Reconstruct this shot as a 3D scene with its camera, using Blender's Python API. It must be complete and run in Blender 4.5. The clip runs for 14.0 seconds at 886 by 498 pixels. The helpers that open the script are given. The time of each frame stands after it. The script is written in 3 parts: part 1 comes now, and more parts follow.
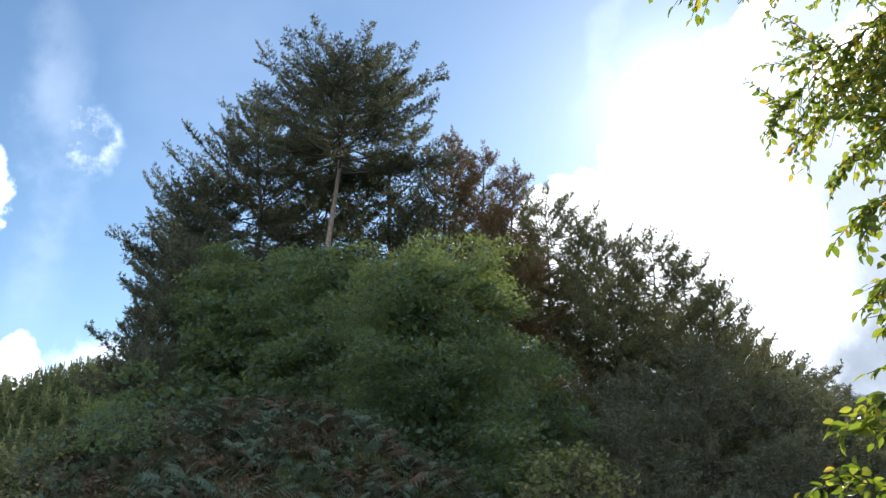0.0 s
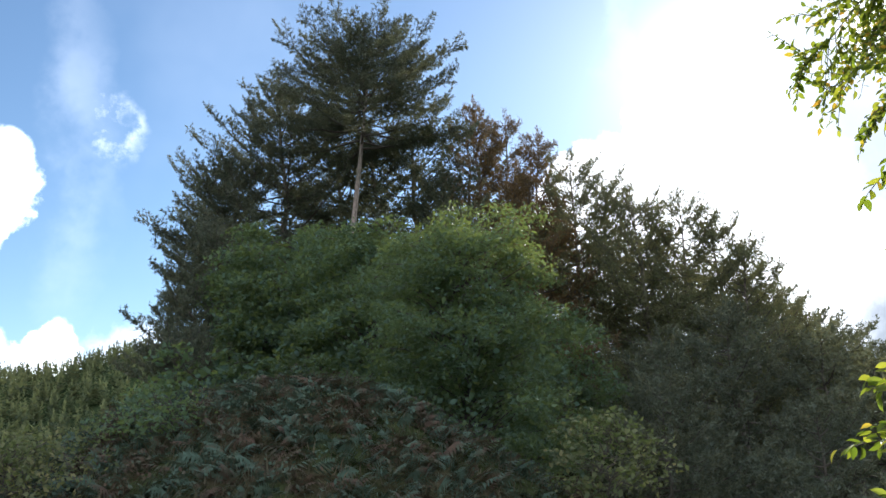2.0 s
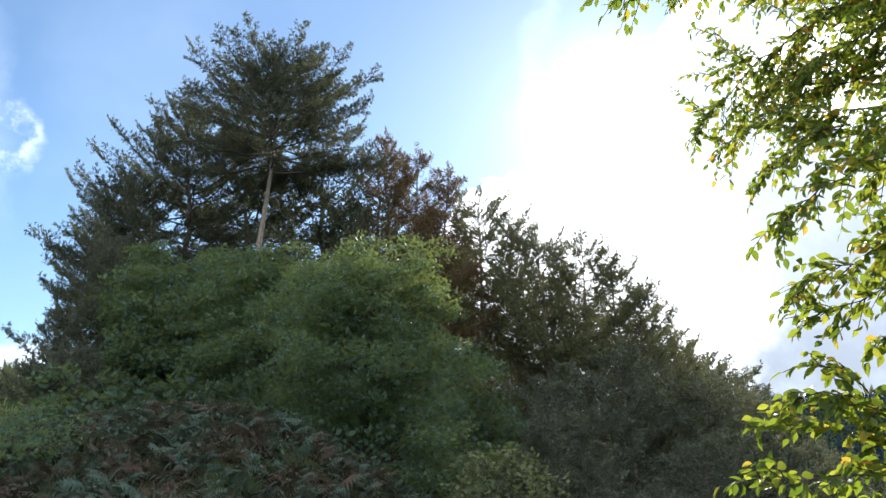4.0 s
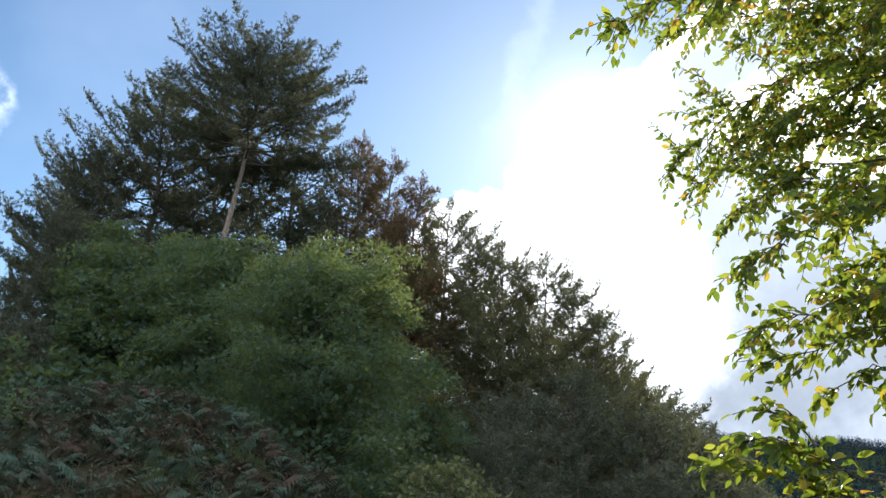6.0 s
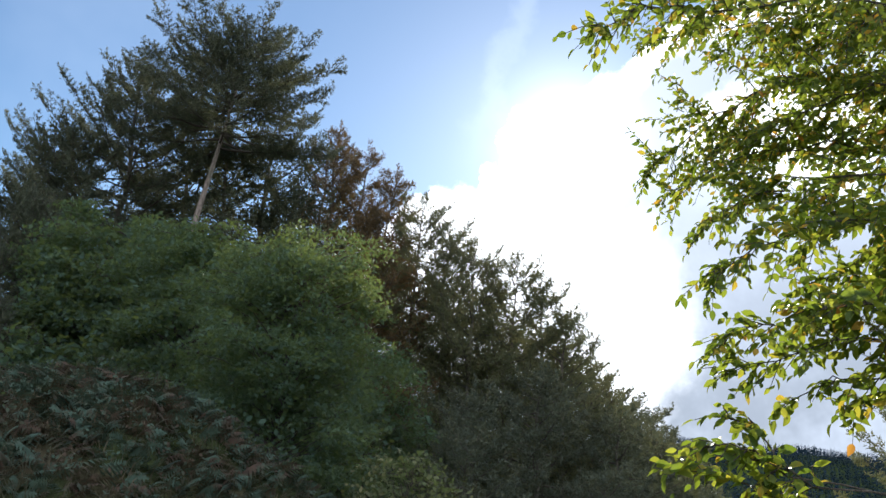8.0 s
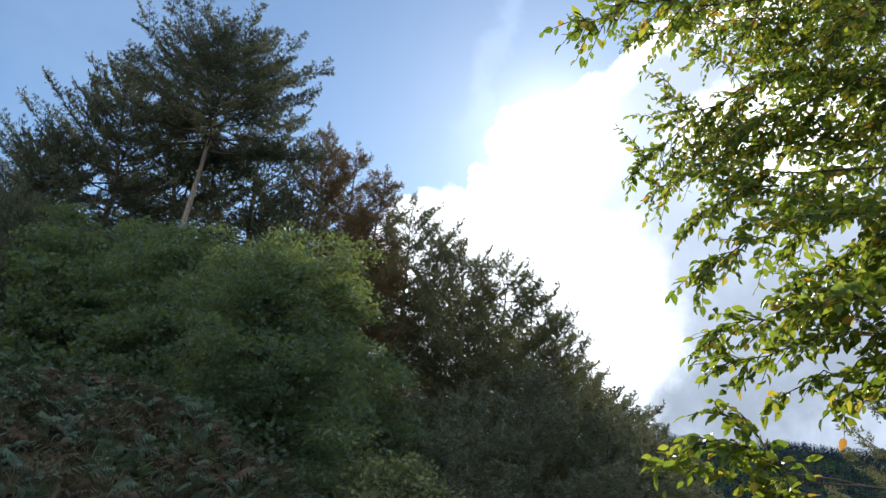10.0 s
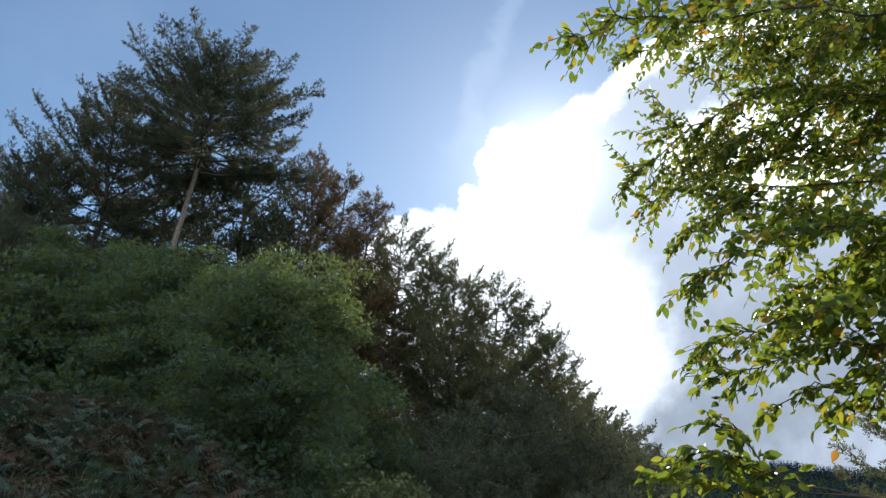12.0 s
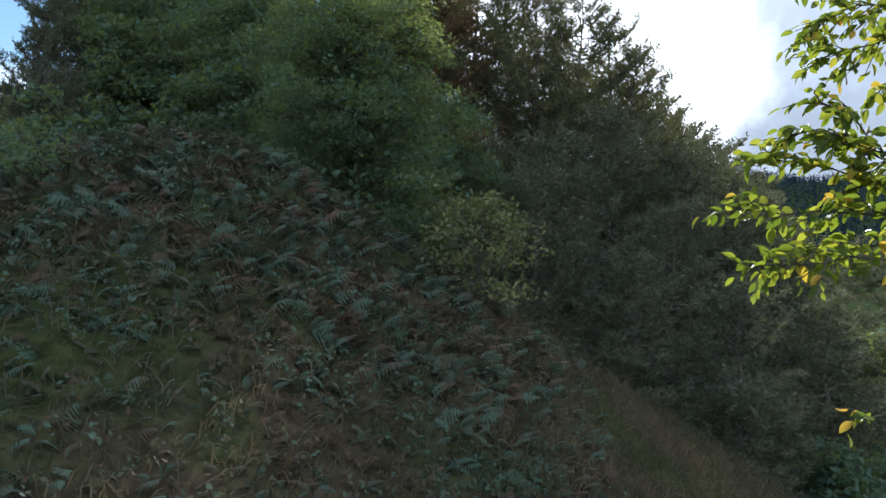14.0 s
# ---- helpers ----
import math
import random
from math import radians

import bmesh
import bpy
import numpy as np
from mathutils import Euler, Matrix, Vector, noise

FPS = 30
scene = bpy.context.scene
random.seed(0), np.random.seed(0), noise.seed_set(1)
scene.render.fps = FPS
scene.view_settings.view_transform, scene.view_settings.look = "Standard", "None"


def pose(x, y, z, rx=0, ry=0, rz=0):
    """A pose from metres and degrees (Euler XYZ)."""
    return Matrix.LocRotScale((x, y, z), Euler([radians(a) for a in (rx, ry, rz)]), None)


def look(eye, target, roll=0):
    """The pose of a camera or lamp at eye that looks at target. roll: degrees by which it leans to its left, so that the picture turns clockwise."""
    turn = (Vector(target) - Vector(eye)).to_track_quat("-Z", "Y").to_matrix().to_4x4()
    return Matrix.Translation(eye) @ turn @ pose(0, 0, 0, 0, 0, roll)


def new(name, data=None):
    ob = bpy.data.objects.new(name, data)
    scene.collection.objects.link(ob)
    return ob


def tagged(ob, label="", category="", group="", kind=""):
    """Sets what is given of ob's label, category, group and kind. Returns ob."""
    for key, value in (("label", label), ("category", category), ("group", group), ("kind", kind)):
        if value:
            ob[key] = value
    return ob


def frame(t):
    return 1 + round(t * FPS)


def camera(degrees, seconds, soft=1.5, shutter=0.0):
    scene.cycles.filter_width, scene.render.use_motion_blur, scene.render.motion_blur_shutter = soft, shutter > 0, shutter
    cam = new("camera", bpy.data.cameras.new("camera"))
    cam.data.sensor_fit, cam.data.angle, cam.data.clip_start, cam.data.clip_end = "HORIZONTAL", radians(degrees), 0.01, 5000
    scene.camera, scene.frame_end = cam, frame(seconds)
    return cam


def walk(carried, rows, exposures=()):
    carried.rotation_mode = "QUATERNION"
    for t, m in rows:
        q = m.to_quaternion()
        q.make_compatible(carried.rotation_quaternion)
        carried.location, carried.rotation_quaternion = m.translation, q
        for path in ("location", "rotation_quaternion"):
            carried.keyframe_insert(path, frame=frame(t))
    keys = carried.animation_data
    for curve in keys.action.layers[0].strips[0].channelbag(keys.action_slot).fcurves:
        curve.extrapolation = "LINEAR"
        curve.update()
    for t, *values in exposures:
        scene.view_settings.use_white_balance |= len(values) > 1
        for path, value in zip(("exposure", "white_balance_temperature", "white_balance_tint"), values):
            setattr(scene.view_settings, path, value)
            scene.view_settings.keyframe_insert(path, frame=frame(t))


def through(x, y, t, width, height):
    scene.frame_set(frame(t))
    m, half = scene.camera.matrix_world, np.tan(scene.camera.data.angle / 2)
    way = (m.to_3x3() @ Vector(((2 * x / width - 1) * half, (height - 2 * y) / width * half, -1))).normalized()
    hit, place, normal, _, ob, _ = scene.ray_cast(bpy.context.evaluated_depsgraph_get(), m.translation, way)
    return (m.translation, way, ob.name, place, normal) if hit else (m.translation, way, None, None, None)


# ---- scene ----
# the camera, held in the hand while standing by the bank
PATH = [
    (0.0, look((0.000, -0.000, 1.600), (0.000, 9.563, 4.524), -2.00)),
    (0.5, look((0.001, 0.012, 1.593), (-0.017, 9.654, 4.244), -2.33)),
    (1.0, look((0.006, 0.037, 1.593), (-0.142, 9.751, 3.963), -2.84)),
    (1.5, look((0.004, 0.042, 1.595), (-0.413, 9.774, 3.856), -3.50)),
    (2.0, look((0.010, 0.017, 1.601), (-0.332, 9.664, 4.212), -3.86)),
    (2.5, look((0.003, -0.007, 1.597), (-0.031, 9.551, 4.537), -3.43)),
    (3.0, look((-0.003, -0.017, 1.594), (0.326, 9.532, 4.544), -3.44)),
    (3.5, look((-0.003, -0.018, 1.591), (0.678, 9.526, 4.497), -3.83)),
    (6.0, look((-0.011, -0.023, 1.600), (1.205, 9.432, 4.622), 2.06)),
    (6.5, look((-0.018, -0.026, 1.598), (1.254, 9.417, 4.631), 3.96)),
    (7.0, look((-0.026, -0.038, 1.598), (1.342, 9.395, 4.622), 4.12)),
    (7.5, look((-0.026, -0.041, 1.598), (1.436, 9.387, 4.596), 4.13)),
    (8.0, look((-0.020, -0.031, 1.599), (1.537, 9.387, 4.580), 4.05)),
    (8.5, look((-0.017, -0.021, 1.601), (1.608, 9.390, 4.567), 3.84)),
    (11.0, look((-0.006, 0.005, 1.591), (1.671, 9.349, 4.734), 2.88)),
    (11.5, look((-0.009, 0.007, 1.578), (1.688, 9.309, 4.831), 2.81)),
    (12.0, look((-0.013, -0.002, 1.570), (1.749, 9.291, 4.816), 2.69)),
    (12.5, look((-0.021, -0.016, 1.563), (1.783, 9.347, 4.577), 2.45)),
    (13.0, look((-0.022, -0.003, 1.552), (1.711, 9.509, 4.104), 2.42)),
    (13.5, look((-0.026, 0.028, 1.514), (1.422, 9.779, 3.194), 2.32)),
    (14.0, look((-0.016, 0.066, 1.469), (0.945, 10.019, 1.452), 0.96)),
]
EXPOSURES = [(0.0, 0.55, 5850, 10), (2.0, 0.66, 5850, 10), (3.0, 0.82, 5850, 10), (3.7, 0.80, 5850, 10), (6.0, 0.56, 5850, 10), (8.5, 0.40, 5800, 10), (11.0, 0.15, 5700, 9), (12.5, -0.02, 5700, 9), (13.5, -0.04, 5700, 9), (14.0, 0.46, 5550, 9)]
cam = camera(56.67, 14.0, soft=1.45)
walk(cam, PATH, EXPOSURES)

# ---------------------------------------------------------------- sky and sun
SUN_BEARING, SUN_RISE = 18.2, 24.6   # degrees to the right of +y, degrees up


def nodes_for(tree):
    """Small builders for maths in a node tree."""
    def put(sock, v):
        if isinstance(v, (int, float)):
            sock.default_value = v
        else:
            tree.links.new(v, sock)

    def op(kind, a, b=0.0, c=0.0):
        n = tree.nodes.new("ShaderNodeMath")
        n.operation = kind
        put(n.inputs[0], a)
        put(n.inputs[1], b)
        put(n.inputs[2], c)
        return n.outputs[0]

    def step(v, lo, hi):
        n = tree.nodes.new("ShaderNodeMapRange")
        n.interpolation_type = 'SMOOTHSTEP'
        put(n.inputs["Value"], v)
        n.inputs["From Min"].default_value, n.inputs["From Max"].default_value = lo, hi
        return n.outputs[0]

    def mix(f, a, b):
        n = tree.nodes.new("ShaderNodeMix")
        n.data_type = 'RGBA'
        put(n.inputs[0], f)
        for sock, v in ((n.inputs[6], a), (n.inputs[7], b)):
            if isinstance(v, tuple):
                sock.default_value = (*v, 1)
            else:
                tree.links.new(v, sock)
        return n.outputs[2]

    def fuzz(vec, scale, detail=4.0, rough=0.55):
        n = tree.nodes.new("ShaderNodeTexNoise")
        n.inputs["Scale"].default_value = scale
        n.inputs["Detail"].default_value = detail
        n.inputs["Roughness"].default_value = rough
        if vec is not None:
            tree.links.new(vec, n.inputs["Vector"])
        return n.outputs[0]
    return op, step, mix, fuzz


def make_sky():
    w = bpy.data.worlds.new("sky")
    scene.world = w
    w.use_nodes = True
    t = w.node_tree
    op, step, mix, fuzz = nodes_for(t)
    sky = t.nodes.new("ShaderNodeTexSky")
    sky.sky_type, sky.sun_disc = 'NISHITA', False
    sky.sun_elevation, sky.sun_rotation = radians(SUN_RISE), radians(SUN_BEARING)
    sky.altitude, sky.air_density, sky.dust_density, sky.ozone_density = 400, 1.0, 0.15, 1.2
    co = t.nodes.new("ShaderNodeTexCoord").outputs["Generated"]
    sep = t.nodes.new("ShaderNodeSeparateXYZ")
    t.links.new(co, sep.inputs[0])
    x, y, z = sep.outputs
    deg = 180 / math.pi
    az0 = op('MULTIPLY', op('ARCTAN2', x, y), deg)
    el0 = op('MULTIPLY', op('ARCSINE', z), deg)
    n1, n2, n3 = fuzz(co, 9, 5), fuzz(co, 11.3, 5), fuzz(co, 30, 6, 0.62)
    az = op('ADD', az0, op('MULTIPLY', op('SUBTRACT', n1, 0.5), 5.0))
    el = op('ADD', el0, op('MULTIPLY', op('SUBTRACT', n2, 0.5), 5.0))
    az = op('ADD', az, op('MULTIPLY', op('SUBTRACT', n3, 0.5), 2.2))
    el = op('ADD', el, op('MULTIPLY', op('SUBTRACT', n3, 0.5), -1.8))

    def blob(a, e, ra, re, u=az, v=el):
        p = op('DIVIDE', op('SUBTRACT', u, a), ra)
        q = op('DIVIDE', op('SUBTRACT', v, e), re)
        return op('SUBTRACT', 1.0, op('SQRT', op('ADD', op('MULTIPLY', p, p), op('MULTIPLY', q, q))))

    def union(*vs):
        out = vs[0]
        for v in vs[1:]:
            out = op('MAXIMUM', out, v)
        return out

    # the great cloud bank that the sun stands behind: a stepped upper edge, lit rim and lobes, grey hollows
    edge = op('ADD', op('ADD', op('MULTIPLY', step(az, -1, 8.5), 14.0), op('MULTIPLY', step(az, 11.4, 14.2), 5.6)), 7.6)
    edge = op('ADD', edge, op('ADD', op('MULTIPLY', step(az, 17.5, 21.5), 2.9), op('MULTIPLY', step(az, 21.5, 30), 3.6)))
    s = op('SUBTRACT', edge, el)
    bank = op('MULTIPLY', step(s, -0.25, 0.75), op('SUBTRACT', 1.0, step(az, 62, 85)))
    n4, n5 = fuzz(co, 5.0, 5, 0.6), fuzz(co, 5.7, 5, 0.6)
    az2 = op('ADD', az, op('MULTIPLY', op('SUBTRACT', n4, 0.5), 7.0))
    el2 = op('ADD', el, op('MULTIPLY', op('SUBTRACT', n5, 0.5), 7.0))
    lobes = union(blob(14.8, 22.8, 5.4, 5.6, az2, el2), blob(17.8, 12.6, 8.0, 7.2, az2, el2), blob(11, 17, 7, 6, az2, el2), blob(34, 24.5, 6.5, 3.4, az2, el2))
    rim = op('SUBTRACT', 1.0, step(s, 0.9, 3.0))
    white = op('MAXIMUM', step(lobes, -0.30, 0.40), op('MULTIPLY', rim, 0.95))
    haze = fuzz(co, 6.5, 5, 0.6)
    deep = mix(step(el, 6, 24), (3.0, 3.25, 3.6), (4.5, 4.85, 5.4))
    grey = mix(op('MULTIPLY', step(haze, 0.40, 0.70), 0.65), deep, (6.4, 6.8, 7.4))
    bank_colour = mix(white, grey, (15.0, 14.8, 14.4))
    # fair weather clouds over the left ridge, a torn ring and thin streaks; heaps out of view are added as fill
    heap = step(union(blob(-33.0, 19.0, 3.2, 4.2), blob(-28.2, 8.6, 2.3, 2.6), blob(-32.6, 8.2, 2.6, 3.2),
                      blob(-42, 14, 6, 6), blob(-60, 24, 12, 9), blob(-95, 32, 20, 14), blob(100, 34, 22, 16), blob(140, 30, 26, 18), blob(170, 48, 30, 16), blob(-135, 34, 28, 18), blob(-170, 22, 24, 12)), -0.02, 0.22)
    thin = op('MULTIPLY', step(blob(-23.0, 8.5, 3.6, 2.6), -0.05, 0.5), 0.65)
    ring = op('MULTIPLY', step(blob(-24.4, 22.6, 2.5, 2.9), 0.0, 0.55), op('SUBTRACT', 1.0, op('MULTIPLY', step(blob(-24.0, 23.1, 1.0, 1.2), -0.1, 0.6), 0.7)))
    ring = op('MULTIPLY', ring, op('MULTIPLY', step(n3, 0.36, 0.70), 0.62))
    tail = op('MULTIPLY', step(blob(-27.2, 21.0, 3.4, 14.0), 0.0, 0.8), op('MULTIPLY', step(n1, 0.3, 0.65), 0.20))
    veil = op('MULTIPLY', step(fuzz(co, 2.2, 5), 0.50, 0.78), 0.08)
    streak = op('SUBTRACT', op('MULTIPLY', op('SUBTRACT', az, 13.2), 0.95), op('MULTIPLY', op('SUBTRACT', el, 30.0), 0.31))
    streak = op('SUBTRACT', 1.0, op('ABSOLUTE', op('DIVIDE', streak, 1.5)))
    streak = op('MULTIPLY', op('MULTIPLY', step(streak, 0.0, 1.0), step(el0, 22, 29)), 0.09)
    # unseen broken cloud behind the camera, added to brighten the sides facing it
    fill_cloud = op('MULTIPLY', step(fuzz(co, 3.1, 5, 0.6), 0.40, 0.56), step(y, 0.15, -0.35))
    heap = op('MAXIMUM', heap, op('MULTIPLY', fill_cloud, step(z, 0.02, 0.2)))
    small = union(thin, ring, tail, veil, streak)
    # light scattered forward through thin cloud round the sun
    away = t.nodes.new("ShaderNodeVectorMath")
    away.operation = 'DOT_PRODUCT'
    b, r = radians(SUN_BEARING), radians(SUN_RISE)
    t.links.new(co, away.inputs[0])
    away.inputs[1].default_value = (math.sin(b) * math.cos(r), math.cos(b) * math.cos(r), math.sin(r))
    angle = op('MULTIPLY', op('ARCCOSINE', op('MINIMUM', away.outputs["Value"], 1.0)), deg)
    glow = op('ADD', op('MULTIPLY', op('EXPONENT', op('MULTIPLY', angle, -0.72)), 0.92), op('MULTIPLY', op('EXPONENT', op('MULTIPLY', angle, -0.15)), 0.08))
    clear = t.nodes.new("ShaderNodeMix")
    clear.data_type, clear.blend_type = 'RGBA', 'MULTIPLY'
    clear.inputs[0].default_value = 1.0
    t.links.new(sky.outputs[0], clear.inputs[6])
    clear.inputs[7].default_value = (0.80, 0.83, 0.81, 1)
    colour = mix(heap, clear.outputs[2], (14.0, 14.3, 14.8))
    colour = mix(small, colour, (10.0, 10.4, 11.0))
    colour = mix(bank, colour, bank_colour)
    colour = mix(glow, colour, (40.0, 39.0, 37.0))
    bg = t.nodes["Background"]
    bg.inputs[1].default_value = 0.125
    t.links.new(colour, bg.inputs[0])


make_sky()
sun = new("sun", bpy.data.lights.new("sun", 'SUN'))
sun.data.energy, sun.data.angle, sun.data.color = 5.0, radians(0.6), (1.0, 0.93, 0.80)
_b, _r = radians(SUN_BEARING), radians(SUN_RISE)
sun.matrix_world = look((60 * math.sin(_b), 60 * math.cos(_b), 60), (60 * math.sin(_b) - math.sin(_b) * math.cos(_r), 60 * math.cos(_b) - math.cos(_b) * math.cos(_r), 60 - math.sin(_r)))


# ---------------------------------------------------------------- materials
def material(name):
    m = bpy.data.materials.new(name)
    m.use_nodes = True
    return m, m.node_tree, m.node_tree.nodes["Principled BSDF"], nodes_for(m.node_tree)


def ramp(tree, fac, stops):
    n = tree.nodes.new("ShaderNodeValToRGB")
    tree.links.new(fac, n.inputs[0])
    e = n.color_ramp.elements
    while len(e) < len(stops):
        e.new(0.5)
    for el, (p, c) in zip(e, stops):
        el.position, el.color = p, (*c, 1)
    return n.outputs[0]


def leaf_material(name, stops, through=0.4, rough=0.5, patch=0.35, per_object=False, glow_colour=None, patch_scale=0.9, gloss=0.2, glow_stops=None):
    """Leaves and needles: colour varies from piece to piece and in patches; light passes through."""
    m, t, bsdf, (op, step, mix, fuzz) = material(name)
    if per_object:
        rnd = t.nodes.new("ShaderNodeObjectInfo").outputs["Random"]
    else:
        rnd = t.nodes.new("ShaderNodeNewGeometry").outputs["Random Per Island"]
    pos = t.nodes.new("ShaderNodeTexCoord").outputs["Object"]
    big = fuzz(pos, patch_scale, 3)
    fine = fuzz(pos, 40, 2)
    f = op('ADD', op('MULTIPLY', rnd, 1 - patch), op('MULTIPLY', step(big, 0.3, 0.7), patch))
    col = ramp(t, f, stops)
    dark = mix(op('MULTIPLY', fine, 0.20), col, (0.01, 0.015, 0.006))
    t.links.new(dark, bsdf.inputs["Base Color"])
    bsdf.inputs["Roughness"].default_value = rough
    bsdf.inputs["Specular IOR Level"].default_value = gloss
    tr = t.nodes.new("ShaderNodeBsdfTranslucent")
    warm = ramp(t, f, glow_stops) if glow_stops else mix(0.45, dark, glow_colour or (0.22, 0.30, 0.03))
    t.links.new(warm, tr.inputs[0])
    mx = t.nodes.new("ShaderNodeMixShader")
    mx.inputs[0].default_value = through
    t.links.new(bsdf.outputs[0], mx.inputs[1])
    t.links.new(tr.outputs[0], mx.inputs[2])
    t.links.new(mx.outputs[0], t.nodes["Material Output"].inputs[0])
    return m


def bark_material(name, a, b, scale=6):
    m, t, bsdf, (op, step, mix, fuzz) = material(name)
    pos = t.nodes.new("ShaderNodeTexCoord").outputs["Object"]
    mp = t.nodes.new("ShaderNodeMapping")
    mp.inputs["Scale"].default_value = (scale, scale, scale * 0.25)
    t.links.new(pos, mp.inputs[0])
    n1 = fuzz(mp.outputs[0], 3, 6, 0.65)
    n2 = fuzz(pos, 0.8, 3)
    col = mix(step(n1, 0.3, 0.7), a, b)
    col = mix(op('MULTIPLY', step(n2, 0.45, 0.7), 0.5), col, (0.08, 0.10, 0.06))
    t.links.new(col, bsdf.inputs["Base Color"])
    bsdf.inputs["Roughness"].default_value = 0.9
    bump = t.nodes.new("ShaderNodeBump")
    bump.inputs["Strength"].default_value = 0.7
    bump.inputs["Distance"].default_value = 0.03
    t.links.new(n1, bump.inputs["Height"])
    t.links.new(bump.outputs[0], bsdf.inputs["Normal"])
    return m


def ground_material():
    m, t, bsdf, (op, step, mix, fuzz) = material("ground_cover")
    pos = t.nodes.new("ShaderNodeTexCoord").outputs["Object"]
    n1, n2, n3 = fuzz(pos, 0.35, 5), fuzz(pos, 5.0, 6, 0.7), fuzz(pos, 0.02, 4)
    soil = mix(step(n2, 0.3, 0.7), (0.038, 0.029, 0.018), (0.082, 0.066, 0.041))
    moss = mix(step(n2, 0.35, 0.65), (0.022, 0.030, 0.012), (0.050, 0.060, 0.024))
    col = mix(step(n1, 0.40, 0.60), soil, moss)
    col = mix(op('MULTIPLY', step(n3, 0.4, 0.6), 0.4), col, (0.035, 0.06, 0.02))
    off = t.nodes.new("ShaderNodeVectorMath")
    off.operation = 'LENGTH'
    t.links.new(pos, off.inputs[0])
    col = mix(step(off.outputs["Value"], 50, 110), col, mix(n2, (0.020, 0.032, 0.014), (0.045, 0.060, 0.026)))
    t.links.new(col, bsdf.inputs["Base Color"])
    bsdf.inputs["Roughness"].default_value = 1.0
    bsdf.inputs["Specular IOR Level"].default_value = 0.0
    bump = t.nodes.new("ShaderNodeBump")
    bump.inputs["Distance"].default_value = 0.12
    t.links.new(n2, bump.inputs["Height"])
    t.links.new(bump.outputs[0], bsdf.inputs["Normal"])
    return m


M_GROUND = ground_material()
M_BARK = bark_material("bark_brown", (0.060, 0.045, 0.034), (0.17, 0.135, 0.105))
M_PALE = bark_material("bark_pale", (0.11, 0.085, 0.065), (0.27, 0.215, 0.175))
M_TWIG = bark_material("bark_twig", (0.035, 0.026, 0.020), (0.09, 0.07, 0.05), 20)
M_PINE = leaf_material("needles_dark", [(0.0, (0.048, 0.066, 0.056)), (0.55, (0.086, 0.104, 0.076)), (1.0, (0.145, 0.132, 0.080))], 0.36, 0.7, 0.35, False, (0.24, 0.22, 0.06))
M_LARCH = leaf_material("needles_larch", [(0.0, (0.066, 0.086, 0.050)), (0.6, (0.120, 0.132, 0.070)), (1.0, (0.200, 0.155, 0.080))], 0.40, 0.7, 0.35, False, (0.27, 0.24, 0.06))
M_RUSSET = leaf_material("needles_russet", [(0.0, (0.064, 0.054, 0.030)), (0.6, (0.135, 0.090, 0.044)), (1.0, (0.220, 0.125, 0.060))], 0.40, 0.7, 0.35, False, (0.32, 0.20, 0.07))
M_BROAD = leaf_material("leaves_broad", [(0.0, (0.028, 0.060, 0.050)), (0.6, (0.045, 0.084, 0.062)), (1.0, (0.072, 0.106, 0.064))], 0.34, 0.6, 0.35, False, (0.54, 0.60, 0.08))
M_BUSH = leaf_material("leaves_bush", [(0.0, (0.076, 0.094, 0.054)), (0.6, (0.132, 0.134, 0.074)), (1.0, (0.225, 0.185, 0.088))], 0.36, 0.8, gloss=0.05)
NEAR = [(0.0, (0.034, 0.058, 0.018)), (0.35, (0.060, 0.092, 0.022)), (0.70, (0.095, 0.130, 0.028)), (0.86, (0.18, 0.20, 0.04)), (0.93, (0.42, 0.32, 0.04)), (1.0, (0.44, 0.19, 0.05))]
NEAR_LIT = [(0.0, (0.13, 0.19, 0.015)), (0.35, (0.25, 0.32, 0.022)), (0.70, (0.37, 0.41, 0.030)), (0.86, (0.46, 0.46, 0.035)), (0.93, (0.66, 0.44, 0.035)), (1.0, (0.60, 0.24, 0.03))]
M_NEAR = leaf_material("leaves_near", NEAR, 0.55, 0.42, 0.08, False, None, 2.0, 0.20, NEAR_LIT)
M_NEAR_ONE = leaf_material("leaf_single", NEAR, 0.55, 0.42, 0.08, True, None, 2.0, 0.20, NEAR_LIT)
M_FERN = leaf_material("bracken_fronds", [(0.0, (0.024, 0.038, 0.024)), (0.42, (0.070, 0.112, 0.082)), (0.58, (0.064, 0.070, 0.046)), (0.74, (0.074, 0.046, 0.034)), (1.0, (0.105, 0.068, 0.046))], 0.25, 0.75, 0.72, False, (0.16, 0.16, 0.06), 1.7)
M_GRASS = leaf_material("grass_dry", [(0.0, (0.030, 0.038, 0.020)), (0.6, (0.076, 0.066, 0.040)), (1.0, (0.145, 0.110, 0.07))], 0.25, 0.8, 0.5, False, (0.22, 0.17, 0.08), 1.5)
M_FAR = leaf_material("far_woods", [(0.0, (0.050, 0.072, 0.054)), (0.6, (0.090, 0.106, 0.068)), (1.0, (0.155, 0.150, 0.088))], 0.45, 1.0, 0.5, False, (0.20, 0.22, 0.06), 0.03, 0.0)
# the blue of distance haze is put into this forest's base colour
M_HAZED = leaf_material("far_hazed_woods", [(0.0, (0.014, 0.028, 0.052)), (0.6, (0.024, 0.042, 0.074)), (1.0, (0.034, 0.054, 0.082))], 0.15, 1.0, 0.5, False, (0.05, 0.07, 0.04), 0.03, 0.0)


